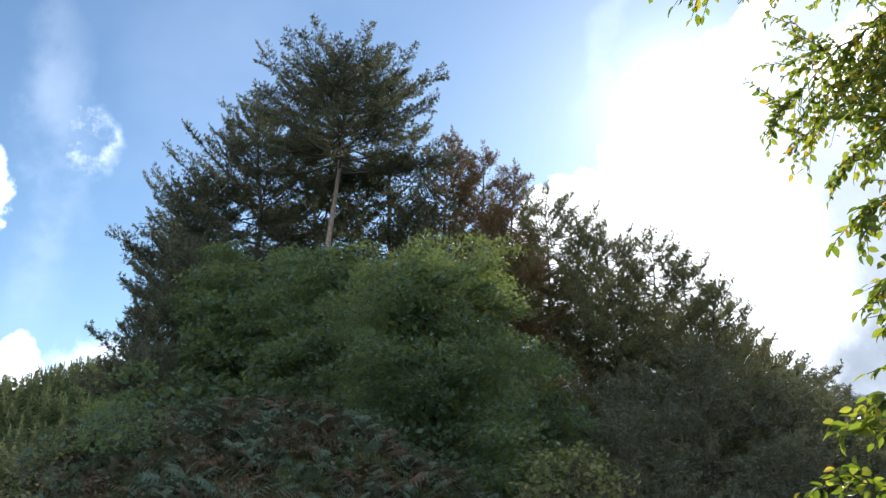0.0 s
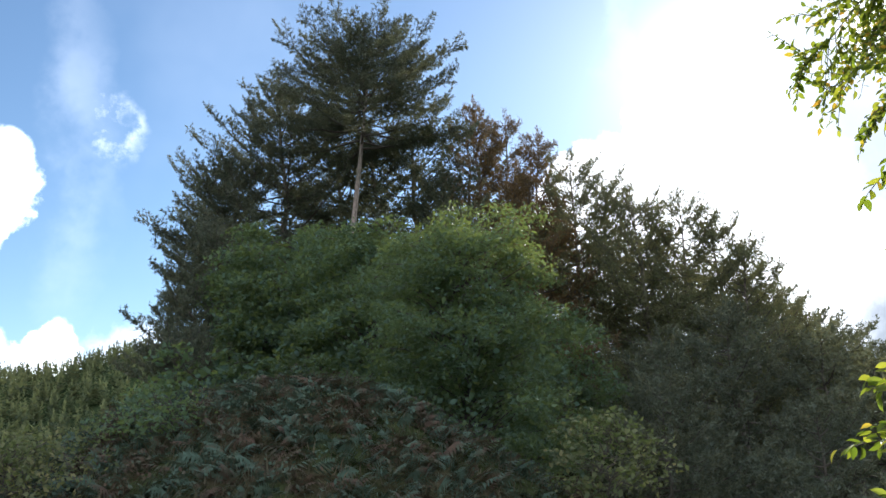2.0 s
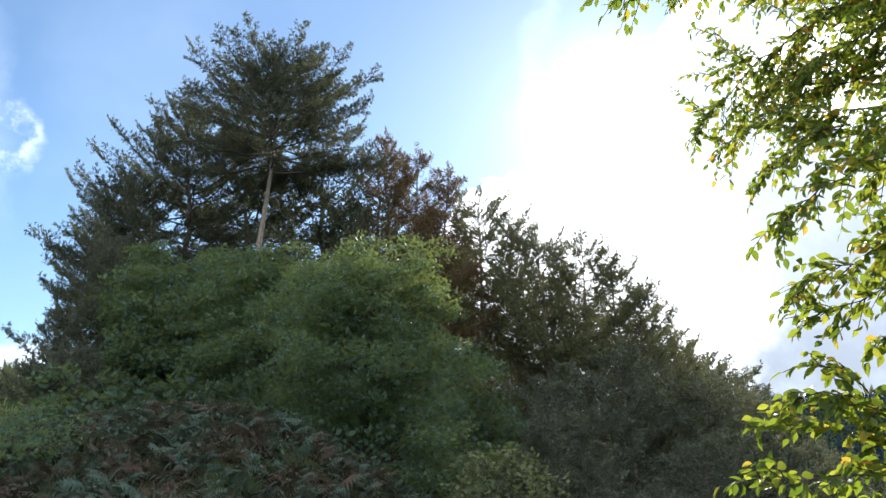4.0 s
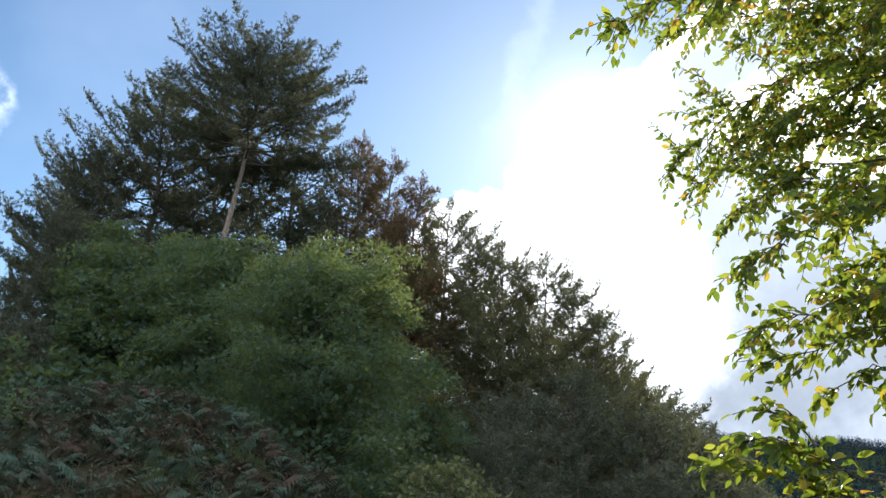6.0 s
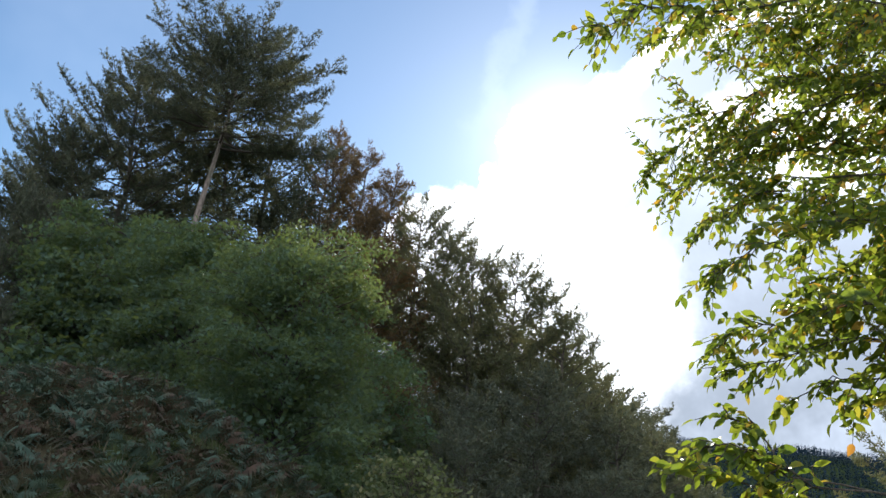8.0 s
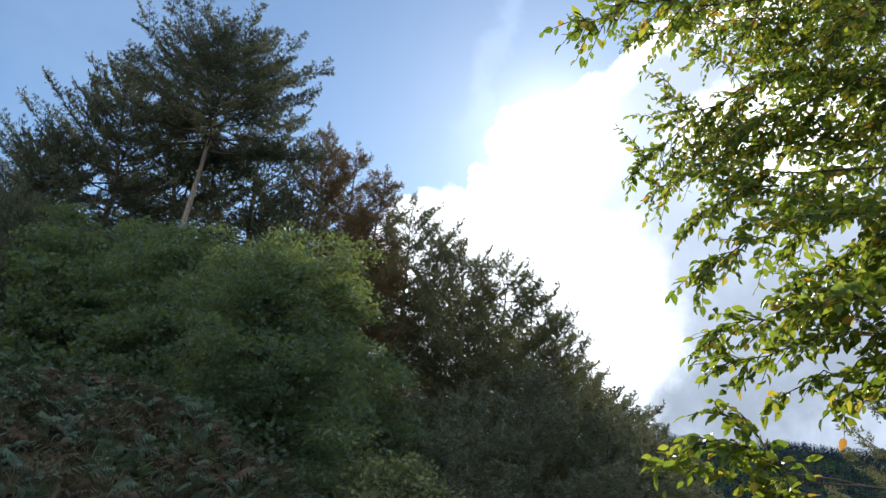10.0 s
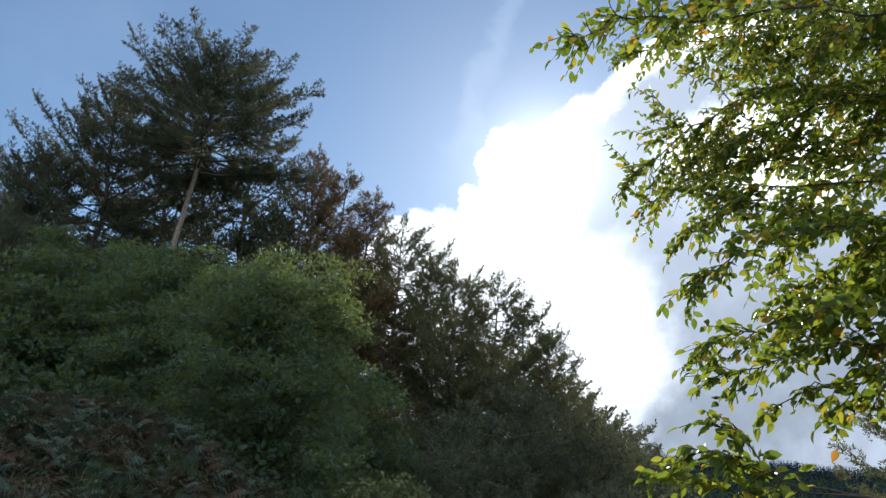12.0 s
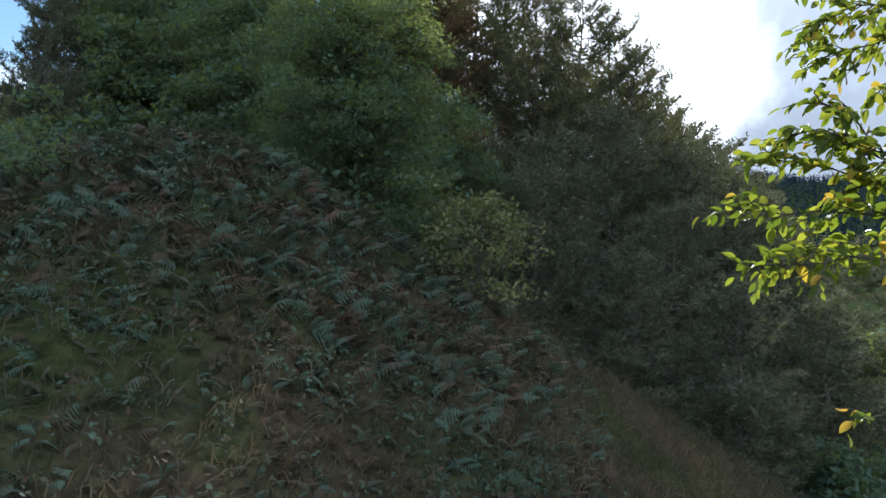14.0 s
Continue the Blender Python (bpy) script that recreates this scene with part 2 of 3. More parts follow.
# ---------------------------------------------------------------- mesh helpers
def mesh_of(name, verts, faces_list):
    """A mesh from an (n, 3) array and arrays of triangles or quads."""
    me = bpy.data.meshes.new(name)
    verts = np.asarray(verts, np.float32)
    faces_list = [np.asarray(f, np.int32) for f in faces_list if len(f)]
    loops = np.concatenate([f.ravel() for f in faces_list])
    sizes = np.concatenate([np.full(len(f), f.shape[1], np.int32) for f in faces_list])
    me.vertices.add(len(verts))
    me.vertices.foreach_set("co", verts.ravel())
    me.loops.add(len(loops))
    me.loops.foreach_set("vertex_index", loops)
    me.polygons.add(len(sizes))
    me.polygons.foreach_set("loop_start", np.concatenate([[0], np.cumsum(sizes)[:-1]]).astype(np.int32))
    me.update(calc_edges=True)
    return me


def part(name, me, mat, parent=None, label="", smooth=False):
    ob = new(name, me)
    if not me.materials:
        me.materials.append(mat)
    if smooth:
        me.polygons.foreach_set("use_smooth", np.ones(len(me.polygons), bool))
    if parent is not None:
        ob.parent = parent
    if label:
        tagged(ob, label)
    return ob


def thing(name, place, label, category, group="", kind=""):
    ob = new(name)
    ob.location = place
    return tagged(ob, label, category, group, kind)


class Tubes:
    """Collects tapering round stems."""
    def __init__(self):
        self.v, self.f, self.n = [], [], 0

    def add(self, pts, radii, sides=6):
        pts = np.asarray(pts, float)
        radii = np.asarray(radii, float)
        tan = np.gradient(pts, axis=0)
        tan /= np.linalg.norm(tan, axis=1, keepdims=True) + 1e-9
        ref = np.array([0.0, 0.0, 1.0]) if abs(tan[0][2]) < 0.8 else np.array([1.0, 0.0, 0.0])
        a = np.cross(tan, ref)
        a /= np.linalg.norm(a, axis=1, keepdims=True) + 1e-9
        b = np.cross(tan, a)
        th = np.arange(sides) * 2 * math.pi / sides
        ring = pts[:, None] + radii[:, None, None] * (a[:, None] * np.cos(th)[None, :, None] + b[:, None] * np.sin(th)[None, :, None])
        k = len(pts)
        i = np.arange(k - 1)[:, None] * sides
        j = np.arange(sides)[None]
        q = np.stack([i + j, i + (j + 1) % sides, i + sides + (j + 1) % sides, i + sides + j], -1).reshape(-1, 4) + self.n
        self.v.append(ring.reshape(-1, 3))
        self.f.append(q)
        self.n += k * sides

    def add_many(self, lines, radii, sides=3):
        """Many short stems at once: lines is (n, k, 3), radii (k,)."""
        n, k = lines.shape[:2]
        tan = unit(np.gradient(lines, axis=1))
        a = unit(np.cross(tan, np.array([0.31, 0.52, 0.80])))
        b = np.cross(tan, a)
        th = np.arange(sides) * 2 * math.pi / sides
        ring = lines[:, :, None] + radii[None, :, None, None] * (a[:, :, None] * np.cos(th)[:, None] + b[:, :, None] * np.sin(th)[:, None])
        i = (np.arange(n)[:, None] * k + np.arange(k - 1)[None]).reshape(-1, 1) * sides
        j = np.arange(sides)[None]
        q = np.stack([i + j, i + (j + 1) % sides, i + sides + (j + 1) % sides, i + sides + j], -1).reshape(-1, 4) + self.n
        self.v.append(ring.reshape(-1, 3))
        self.f.append(q)
        self.n += n * k * sides

    def mesh(self, name):
        return mesh_of(name, np.concatenate(self.v), [np.concatenate(self.f)])


def unit(v):
    return v / (np.linalg.norm(v, axis=-1, keepdims=True) + 1e-9)


def blades(rng, at, along, count, length, width, spread=0.8, jitter=0.045):
    """Thin pointed needles sprays: count triangles at each place, roughly along its direction."""
    p = np.repeat(at, count, 0)
    d = np.repeat(along, count, 0)
    p = p + rng.normal(0, jitter, p.shape)
    d = unit(d * (1 - 0.4 * spread) + rng.normal(0, spread * 0.6, d.shape))
    side = unit(np.cross(d, rng.normal(0, 1, d.shape)))
    ln = (length * rng.uniform(0.6, 1.3, len(p)))[:, None]
    w = (width * rng.uniform(0.6, 1.4, len(p)))[:, None]
    v = np.stack([p - side * w * 0.5, p + side * w * 0.5, p + d * ln], 1).reshape(-1, 3)
    return v, np.arange(len(v)).reshape(-1, 3)


def leaves(rng, at, size, flat=0.5):
    """Small leaves, each a bent rhombus."""
    n = len(at)
    nrm = unit(rng.normal(0, 1, (n, 3)) * (1 - flat) + np.array([0, 0, 1.0]) * flat)
    a = unit(np.cross(nrm, rng.normal(0, 1, (n, 3))))
    b = np.cross(nrm, a)
    s = (size * rng.uniform(0.6, 1.35, n))[:, None]
    v = np.stack([at - a * s * 0.5, at - b * s * 0.3 - nrm * s * 0.08, at + a * s * 0.5 - nrm * s * 0.1, at + b * s * 0.3], 1).reshape(-1, 3)
    return v, np.arange(len(v)).reshape(-1, 4)


# ---------------------------------------------------------------- ground
def smooth01(v):
    v = np.clip(v, 0, 1)
    return v * v * (3 - 2 * v)


def height(x, y):
    """The lie of the land: a lane, a bank across it, a gully, the wooded hill, far ridges."""
    x, y = np.asarray(x, float), np.asarray(y, float)
    r = np.hypot(x, y)
    az = np.degrees(np.arctan2(x, y))
    lane = -1.3 * smooth01((y - 2.5) / 4.5) - 0.75 * np.maximum(0, x - 1.0) * smooth01((y - 3) / 6)
    crest = 3.25 - 0.62 * np.logaddexp(0, 3.0 * (x + 2.25)) / 3.0 - 0.14 * np.maximum(0, -3.6 - x) - 0.5 * np.maximum(0, -6.2 - x)
    crest = np.maximum(crest, -6.5)
    front = crest - 0.42 * np.maximum(0, 14.0 - y) - 0.35 * np.maximum(0, y - 14.6)
    hill = -1.0 + 0.42 * (np.minimum(y, 46) - 19) - 0.42 * np.clip(x, -9, 40) - 1.5 * np.maximum(0, -7.6 - 0.27 * np.clip(y - 21, 0, 14) - x)
    hill = np.maximum(hill, -6.0)
    hill = np.where(y > 12, hill, -6.0) - 0.6 * np.maximum(0, 17 - y)
    near = np.logaddexp(np.logaddexp(lane * 3, front * 3), hill * 3) / 3
    near = np.where(y < 2, lane, near)
    far_l = (71 + 6 * np.sin(az * 0.21) + 4 * np.sin(az * 0.53 + 1)) * smooth01((r - 190) / 330)
    far_r = (79 + 3 * np.sin(az * 0.3) + 2.5 * np.sin(az * 0.8)) * smooth01((r - 420) / 520)
    side = smooth01((az + 12) / 20)
    far = far_l * (1 - side) + far_r * side
    keep = 1 - smooth01((r - 55) / 60)
    return near * keep + (-4.0 + far) * (1 - keep)


def build_ground():
    nr, na = 160, 260
    rr = 0.35 * (3600 / 0.35) ** (np.arange(nr) / (nr - 1))
    th = np.arange(na) * 2 * math.pi / na
    x = np.concatenate([[0], (rr[:, None] * np.sin(th)).ravel()])
    y = np.concatenate([[0], (rr[:, None] * np.cos(th)).ravel()])
    z = height(x, y)
    rng = np.random.default_rng(3)
    r = np.hypot(x, y)
    z = z + rng.normal(0, 1, len(z)) * np.clip(r * 0.004, 0.01, 0.35) * (r > 4)
    i = 1 + np.arange(nr - 1)[:, None] * na
    j = np.arange(na)[None]
    q = np.stack([i + j, i + na + j, i + na + (j + 1) % na, i + (j + 1) % na], -1).reshape(-1, 4)
    fan = np.stack([np.zeros(na, int), 1 + np.arange(na), 1 + (np.arange(na) + 1) % na], -1)
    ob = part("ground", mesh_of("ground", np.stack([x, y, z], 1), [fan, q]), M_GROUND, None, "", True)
    tagged(ob, "dark earthy hillside ground with moss and litter", "ground", "", "structure")


build_ground()


def on_ground(x, y):
    return float(height(x, y))


# ---------------------------------------------------------------- trees
def stem_line(base, top, rng, wob=0.15, n=12):
    s = np.linspace(0, 1, n)[:, None]
    p = np.asarray(base) * (1 - s) + np.asarray(top) * s
    w = np.cumsum(rng.normal(0, wob / n ** 0.5, (n, 3)), 0) * [1, 1, 0]
    return p + (w - s * w[-1]) * np.sin(s * math.pi) ** 0.5


def conifer(name, x, y, top_z, radius, label, category, seed, mat=None, bark=None, lean=(0.0, 0.0), crown_from=0.25, limbs=60, shape="cone",
            trunk_r=0.16, tufts=3, needle=0.11, width=0.026, per_m=42, group="trees on the hillside", skew=(0.0, 0.0), blunt=0.78, lift=0.12,
            wobble=0.35, fluff=0.25, bare=0.18, shoots=2.6, curl=0.22, ragged=0.25, kink=0.012, loose=1.0):
    """A needle tree: bent trunk, limbs that sweep up, and feathery shoots with side twigs and tufts of needles."""
    rng = np.random.default_rng(seed)
    g = on_ground(x, y) - 0.15
    h = top_z - g
    tree = thing(name, (x, y, g), label, category, group)
    line = stem_line((0, 0, 0), (lean[0], lean[1], h * (0.90 if shape == "dome" else 0.975)), rng, wobble)
    frac = np.linspace(0, 1, len(line))

    def on_stem(f):
        return np.array([np.interp(f, frac, line[:, i]) for i in range(3)])
    tr = Tubes()
    tr.add(line, trunk_r * (1 - frac) ** 0.8 + 0.008, 9)
    part("trunk", tr.mesh("trunk"), bark or M_BARK, tree, "", True)
    roots, aims, lengths = [on_stem(0.97)], [np.array([0.05, 0, 1.0])], [0.9]
    up = np.array([0, 0, 1.0])
    for k in range(limbs):
        u = (k + rng.uniform(0, 0.9)) / limbs
        phi = k * 2.399 + rng.normal(0, 0.35)
        out = np.array([math.cos(phi), math.sin(phi), 0.0])
        wide = 1 + 0.35 * (out[0] * skew[0] + out[1] * skew[1])
        if shape == "dome":
            low, heart = crown_from * h, (crown_from + 0.055) * h
            lobe = (1 - ragged) + 2.4 * ragged * noise.noise(Vector((phi * 0.9, u * 3.0, seed))) + rng.uniform(0, ragged)
            e = radians(-14 + 94 * u)
            r = radius * max(0.02, math.cos(e)) ** 0.68 * lobe * wide + 0.2
            tip_z = heart + (h - heart) * 0.92 * math.sin(e) * min(1.04, lobe + 0.12)
            z0 = min(low + (h - low) * (0.62 * u ** 1.2 + rng.uniform(0, 0.10)), tip_z - 0.1 * r, h * 0.95)
            p0 = on_stem(min(0.98, z0 / (h * 0.90)))
            tip = np.array([p0[0] * 0.6 + on_stem(0.9)[0] * 0.4, p0[1], 0.0]) + out * r + up * tip_z
            bow = -0.06
        else:
            f = crown_from + (1 - crown_from) * u ** 0.9 * 0.985
            p0 = on_stem(f)
            grow = 0.60 + 0.40 * min(1, u * 4 + 0.35)
            r = radius * (1 - u) ** blunt * grow * rng.uniform(1 - 1.6 * ragged, 1.1) * wide + 0.25
            rise = radians((4 + 34 * u if shape == "cone" else 34 * u) + rng.normal(0, 9))
            tip = p0 + out * r * math.cos(rise) + up * (r * math.sin(rise) + (0.10 if shape == "cone" else 0.06) * r)
            bow = -0.10
        s = np.linspace(0, 1, 8)[:, None]
        limb = p0 * (1 - s) + tip * s + up * (bow * r * np.sin(s * math.pi)) + np.cumsum(rng.normal(0, kink * r, (8, 3)), 0) * s
        wood = Tubes()
        wood.add(limb, (0.016 + 0.009 * r) * (1 - s[:, 0] * 0.85), 5)
        n = int(4 + r * shoots)
        sq = np.append(bare + (1 - bare) * (np.arange(n) + rng.uniform(0, 1, n)) / n, 0.96)
        pb = np.stack([np.interp(sq, s[:, 0], limb[:, i]) for i in range(3)], 1)
        tang = unit(np.stack([np.interp(np.minimum(1, sq + 0.1), s[:, 0], limb[:, i]) - np.interp(np.maximum(0, sq - 0.1), s[:, 0], limb[:, i]) for i in range(3)], 1))
        turn = np.where(np.arange(n + 1) % 2, 1, -1) * rng.uniform(0.35, 1.05, n + 1)
        turn[-1] = 0
        c, sn = np.cos(turn), np.sin(turn)
        d = unit(np.stack([tang[:, 0] * c - tang[:, 1] * sn, tang[:, 0] * sn + tang[:, 1] * c, tang[:, 2] + rng.normal(lift, fluff, n + 1)], 1))
        ln = (0.34 + rng.uniform(0.10, 0.27, n + 1) * r) * (1.12 - 0.55 * sq)
        ss = np.linspace(0, 1, 3)
        axis = pb[:, None] + d[:, None] * (ln[:, None] * ss)[..., None] + up * (curl * ln[:, None] * ss ** 2)[..., None]
        if tufts > 2 or loose > 1:
            wood.add_many(axis, 0.011 * (1 - 0.7 * ss) + 0.003)
        part("limb", wood.mesh("limb"), M_TWIG, tree, "", True)
        roots.extend(pb)
        aims.extend(d)
        lengths.extend(ln)
    roots, aims, lengths = np.array(roots), np.array(aims), np.array(lengths)
    idx = np.repeat(np.arange(len(roots)), np.maximum(5, lengths * per_m).astype(int))
    L, d = lengths[idx], aims[idx]
    w = rng.uniform(0.06, 1.0, len(idx))
    twig = np.floor(w * L / 0.10)
    w = np.where(rng.random(len(idx)) < 0.75, (twig + 0.5) * 0.10 / L, w)
    flat = unit(np.cross(d, up + rng.normal(0, 0.25, (len(roots), 3))[idx]))
    sign = np.where((twig + idx) % 2, 1.0, -1.0)
    out = rng.uniform(0, 1, len(idx)) * (0.05 + 0.34 * loose * L * np.clip(1.05 - w, 0, 1) ** 0.8)
    at = roots[idx] + d * (w * L + 0.55 * out)[:, None] + flat * (sign * out)[:, None] + up * (curl * L * w ** 2 - 0.10 * out + rng.normal(0, 0.03 * loose, len(idx)))[:, None]
    along = unit(d + flat * (sign * np.minimum(1, out * 6))[:, None] * 0.8 + up * 0.25)
    v, f = blades(rng, at, along, tufts, needle, width, 0.95, 0.02)
    part("crown", mesh_of("crown", v, [f]), mat or M_PINE, tree)
    return tree


def broadleaf(name, x, y, top_z, radius, crown_base, label, category, seed, mat=None, clumps=90, per=190, leaf=0.17, trunk_r=0.2, squash=1.0, group="trees on the hillside", spread=0.95, core=36):
    """A leafy tree: forked trunk, limbs to uneven clumps of leaves with gaps between."""
    rng = np.random.default_rng(seed)
    g = on_ground(x, y) - 0.15
    tree = thing(name, (x, y, g), label, category, group)
    h, cb = top_z - g, crown_base - g
    mid, half = (h + cb) / 2, (h - cb) / 2
    tr = Tubes()
    top = np.array([rng.normal(0, 0.2), rng.normal(0, 0.2), mid + half * 0.55])
    axis = stem_line((0, 0, 0), top, rng, 0.25, 10)
    tr.add(axis, np.linspace(trunk_r, trunk_r * 0.2, 10) * 0.7, 8)
    part("trunk", tr.mesh("trunk"), M_TWIG, tree, "", True)
    at = []
    for k in range(clumps):
        d = unit(rng.normal(0, 1, 3))
        d[2] = abs(d[2]) if rng.random() < 0.45 else d[2]
        d[2] = math.copysign(abs(d[2]) ** 0.8, d[2])
        rad = rng.uniform(0.42, 1.0) ** 0.5
        wob = 0.86 + 0.26 * noise.noise(Vector((d * 1.9 + seed)))
        c = np.array([d[0] * radius * rad * wob, d[1] * radius * squash * rad * wob, mid + d[2] * half * rad * wob])
        cr = rng.uniform(0.55, 1.0) * (0.40 + 0.16 * radius)
        zs = np.clip(c[2] - rng.uniform(0.15, 0.55) * math.hypot(c[0], c[1]) - 0.1, 0.12 * h, top[2])
        st = np.array([np.interp(zs, axis[:, 2], axis[:, i]) for i in range(3)])
        s = np.linspace(0, 1, 6)[:, None]
        line = st * (1 - s) + c * s + np.array([0, 0, 0.08 * np.linalg.norm(c - st)]) * np.sin(s * math.pi)
        line[1:-1] += rng.normal(0, 0.06, (4, 3))
        wood = Tubes()
        wood.add(line, np.linspace(0.016 + trunk_r * 0.05, 0.004, 6) * min(1, 0.3 + radius * 0.25), 4)
        part("limb", wood.mesh("limb"), M_TWIG, tree, "", True)
        n = int(per * cr ** 2 * rng.uniform(0.7, 1.2))
        q = unit(rng.normal(0, 1, (n, 3))) * (rng.uniform(0, 1, n)[:, None] ** 0.5) * cr * spread * 1.15
        q[:, 2] *= 0.42
        q[:, 2] -= 0.14 * (q[:, 0] ** 2 + q[:, 1] ** 2) / cr
        at.append(c + q)
    v, f = leaves(rng, np.concatenate(at), leaf, 0.55)
    if core:
        # larger leaves in the inner crown, added to stop sunlight passing through
        n = int(core * 1.8 * radius * radius * half)
        q = unit(rng.normal(0, 1, (n, 3))) * rng.uniform(0.15, 0.74, n)[:, None] * np.array([radius, radius * squash, half])
        v2, f2 = leaves(rng, q + [0, 0, mid], leaf * 1.7, 0.45)
        v, f = np.concatenate([v, v2]), np.concatenate([f, f2 + len(v)])
    part("crown", mesh_of("crown", v, [f]), mat or M_BROAD, tree)
    return tree


PINE = "tall dark conifer with a bare pale trunk on the hillside"
conifer("pine_tree", -5.35, 31.0, 20.3, 3.9, PINE, "pine tree", 23, M_PINE, M_PALE, (1.85, 0.0), 0.63, 72, "dome", 0.16, 4, 0.105, 0.022, 60,
        wobble=0.12, bare=0.27, ragged=0.17, shoots=4.2, lift=0.02, curl=0.12, kink=0.030)
SIDE = "dark conifer with long upswept limbs standing on the slope"
for x, y, top, r, sk, blunt, limbs, seed in [(-8.1, 34.5, 18.9, 5.3, -0.25, 0.55, 84, 12), (-9.8, 33.0, 15.0, 3.6, -0.3, 0.55, 66, 20), (-10.2, 31.0, 11.5, 2.3, -0.2, 0.55, 38, 18), (-9.2, 29.4, 10.6, 3.0, -0.3, 0.55, 42, 13), (-9.3, 26.6, 7.6, 2.1, -0.2, 0.50, 40, 25), (-8.6, 24.0, 5.6, 1.7, -0.2, 0.50, 36, 26)]:
    conifer("conifer_tree", x, y, top, r, SIDE, "conifer", seed, M_PINE, None, (-0.3, 0), 0.10, limbs, "cone", 0.18, 3, 0.115, 0.031, 50, skew=(sk, 0), blunt=blunt, lift=0.14, curl=0.20, bare=0.24, shoots=3.0)
INNER = "dark conifer standing deep in the hilltop wood"
for x, y, top, r, seed in [(-6.1, 37.5, 19.2, 4.8, 15), (-2.4, 37.0, 19.1, 4.8, 14), (-4.2, 34.6, 16.6, 3.8, 19), (0.2, 40.0, 18.8, 4.2, 17), (-1.0, 34.5, 14.4, 3.4, 16)]:
    conifer("conifer_tree", x, y, top, r, INNER, "conifer", seed, M_PINE, None, (0, 0), 0.12, 48, "cone", 0.18, 2, 0.18, 0.058, 28, blunt=0.55)
RUST = "conifer with thinning russet brown needles on the slope"
for x, y, top, r, seed in [(0.5, 38.0, 19.35, 3.2, 24), (2.05, 37.5, 18.2, 3.0, 21), (3.5, 37.0, 16.95, 2.9, 22), (2.7, 34.5, 13.9, 3.2, 23)]:
    conifer("larch_tree", x, y, top, r, RUST, "larch tree", seed, M_RUSSET, None, (0.1, 0), 0.12, 60, "cone", 0.14, 2, 0.105, 0.029, 72, blunt=0.56, lift=0.06, fluff=0.32, shoots=3.2, loose=1.5)
LARCH = "feathery green larch with fine open branches on the slope"
for n, (x, y, top, r) in enumerate([(4.7, 35.0, 14.6, 3.0), (6.1, 35.5, 13.9, 2.8), (6.95, 33.5, 12.5, 2.7), (8.8, 33.2, 12.1, 3.0), (10.1, 33.4, 11.0, 2.5), (10.7, 32.0, 9.4, 2.4), (12.3, 35.0, 8.2, 2.6), (14.4, 38.5, 8.2, 2.9)]):
    conifer("larch_tree", x, y, top, r, LARCH, "larch tree", 31 + n, M_LARCH, None, (0, 0), 0.08, 58, "soft", 0.12, 2, 0.10, 0.029, 80, blunt=0.34, lift=0.06, fluff=0.36, bare=0.20, ragged=0.26, shoots=3.6, loose=1.6)
DARK = "dark dense conifer in the shaded wood below the hill"
for n, (x, y, top, r) in enumerate([(16.8, 42.0, 7.9, 3.2), (18.7, 43.0, 7.0, 3.0), (20.0, 43.0, 5.7, 2.8), (21.1, 43.2, 4.6, 2.8), (12.0, 29.5, 5.4, 3.6), (15.5, 33.5, 5.2, 3.8), (8.6, 28.5, 6.2, 3.4), (18.5, 36.5, 2.6, 3.6),
                                   (5.8, 26.8, 5.0, 2.8), (8.2, 37.5, 11.6, 3.4), (11.4, 38.0, 9.8, 3.4), (4.6, 41.5, 14.0, 4.2), (7.6, 41.5, 12.6, 4.2), (10.8, 41.5, 10.8, 4.2), (27.5, 46.0, 1.5, 4.0), (31.0, 43.0, 1.0, 4.0), (21.0, 37.0, 0.4, 3.2)]):
    conifer("conifer_tree", x, y, top, r, DARK, "conifer", 51 + n, M_PINE, M_TWIG, (0, 0), 0.03, 48, "soft", 0.12, 2, 0.16, 0.054, 34 if n < 9 else 22, blunt=0.44)
LOW = "low dark conifer with drooping boughs in the gully"
for n, (x, y, top, r) in enumerate([(4.8, 22.5, 3.4, 2.5), (9.5, 24.5, 2.6, 3.0), (14.0, 26.5, 1.4, 3.2), (6.6, 19.6, 1.2, 2.1), (9.6, 20.2, 0.6, 2.4), (12.6, 21.4, 0.2, 2.6), (8.2, 17.2, -1.6, 1.5), (16.2, 22.6, -0.8, 2.6)]):
    conifer("conifer_tree", x, y, top, r, LOW, "conifer", 75 + n, M_PINE, M_TWIG, (0, 0), 0.03, 48, "soft", 0.10, 2, 0.13, 0.042, 46, blunt=0.5, lift=-0.05, curl=0.05)
conifer("conifer_tree", 26.6, 28.5, 16.0, 5.0, "pale green conifer with drooping boughs across the valley", "conifer", 71, M_LARCH, None, (0, 0), 0.05, 56, "soft", 0.2, 2, 0.17, 0.05, 36, blunt=0.4, lift=-0.05, curl=0.05)
LEAFY = "dense leafy green tree with sunlit crown edge"
YOUNG = "shaded leafy young tree behind the bank"
broadleaf("broadleaf_tree", -0.35, 18.0, 7.75, 2.75, 0.2, LEAFY, "tree", 81, M_BROAD, 210, 560, 0.085, spread=0.8, core=160)
broadleaf("broadleaf_tree", -2.9, 23.6, 9.4, 3.0, 1.0, LEAFY, "tree", 181, M_BROAD, 140, 400, 0.13)
broadleaf("broadleaf_tree", -5.6, 27.0, 10.9, 3.8, 1.5, LEAFY, "tree", 82, M_BROAD, 130, 340, 0.15)
broadleaf("broadleaf_tree", -7.0, 26.2, 8.0, 2.5, 1.5, LEAFY, "tree", 83, M_BROAD, 90, 400, 0.145)
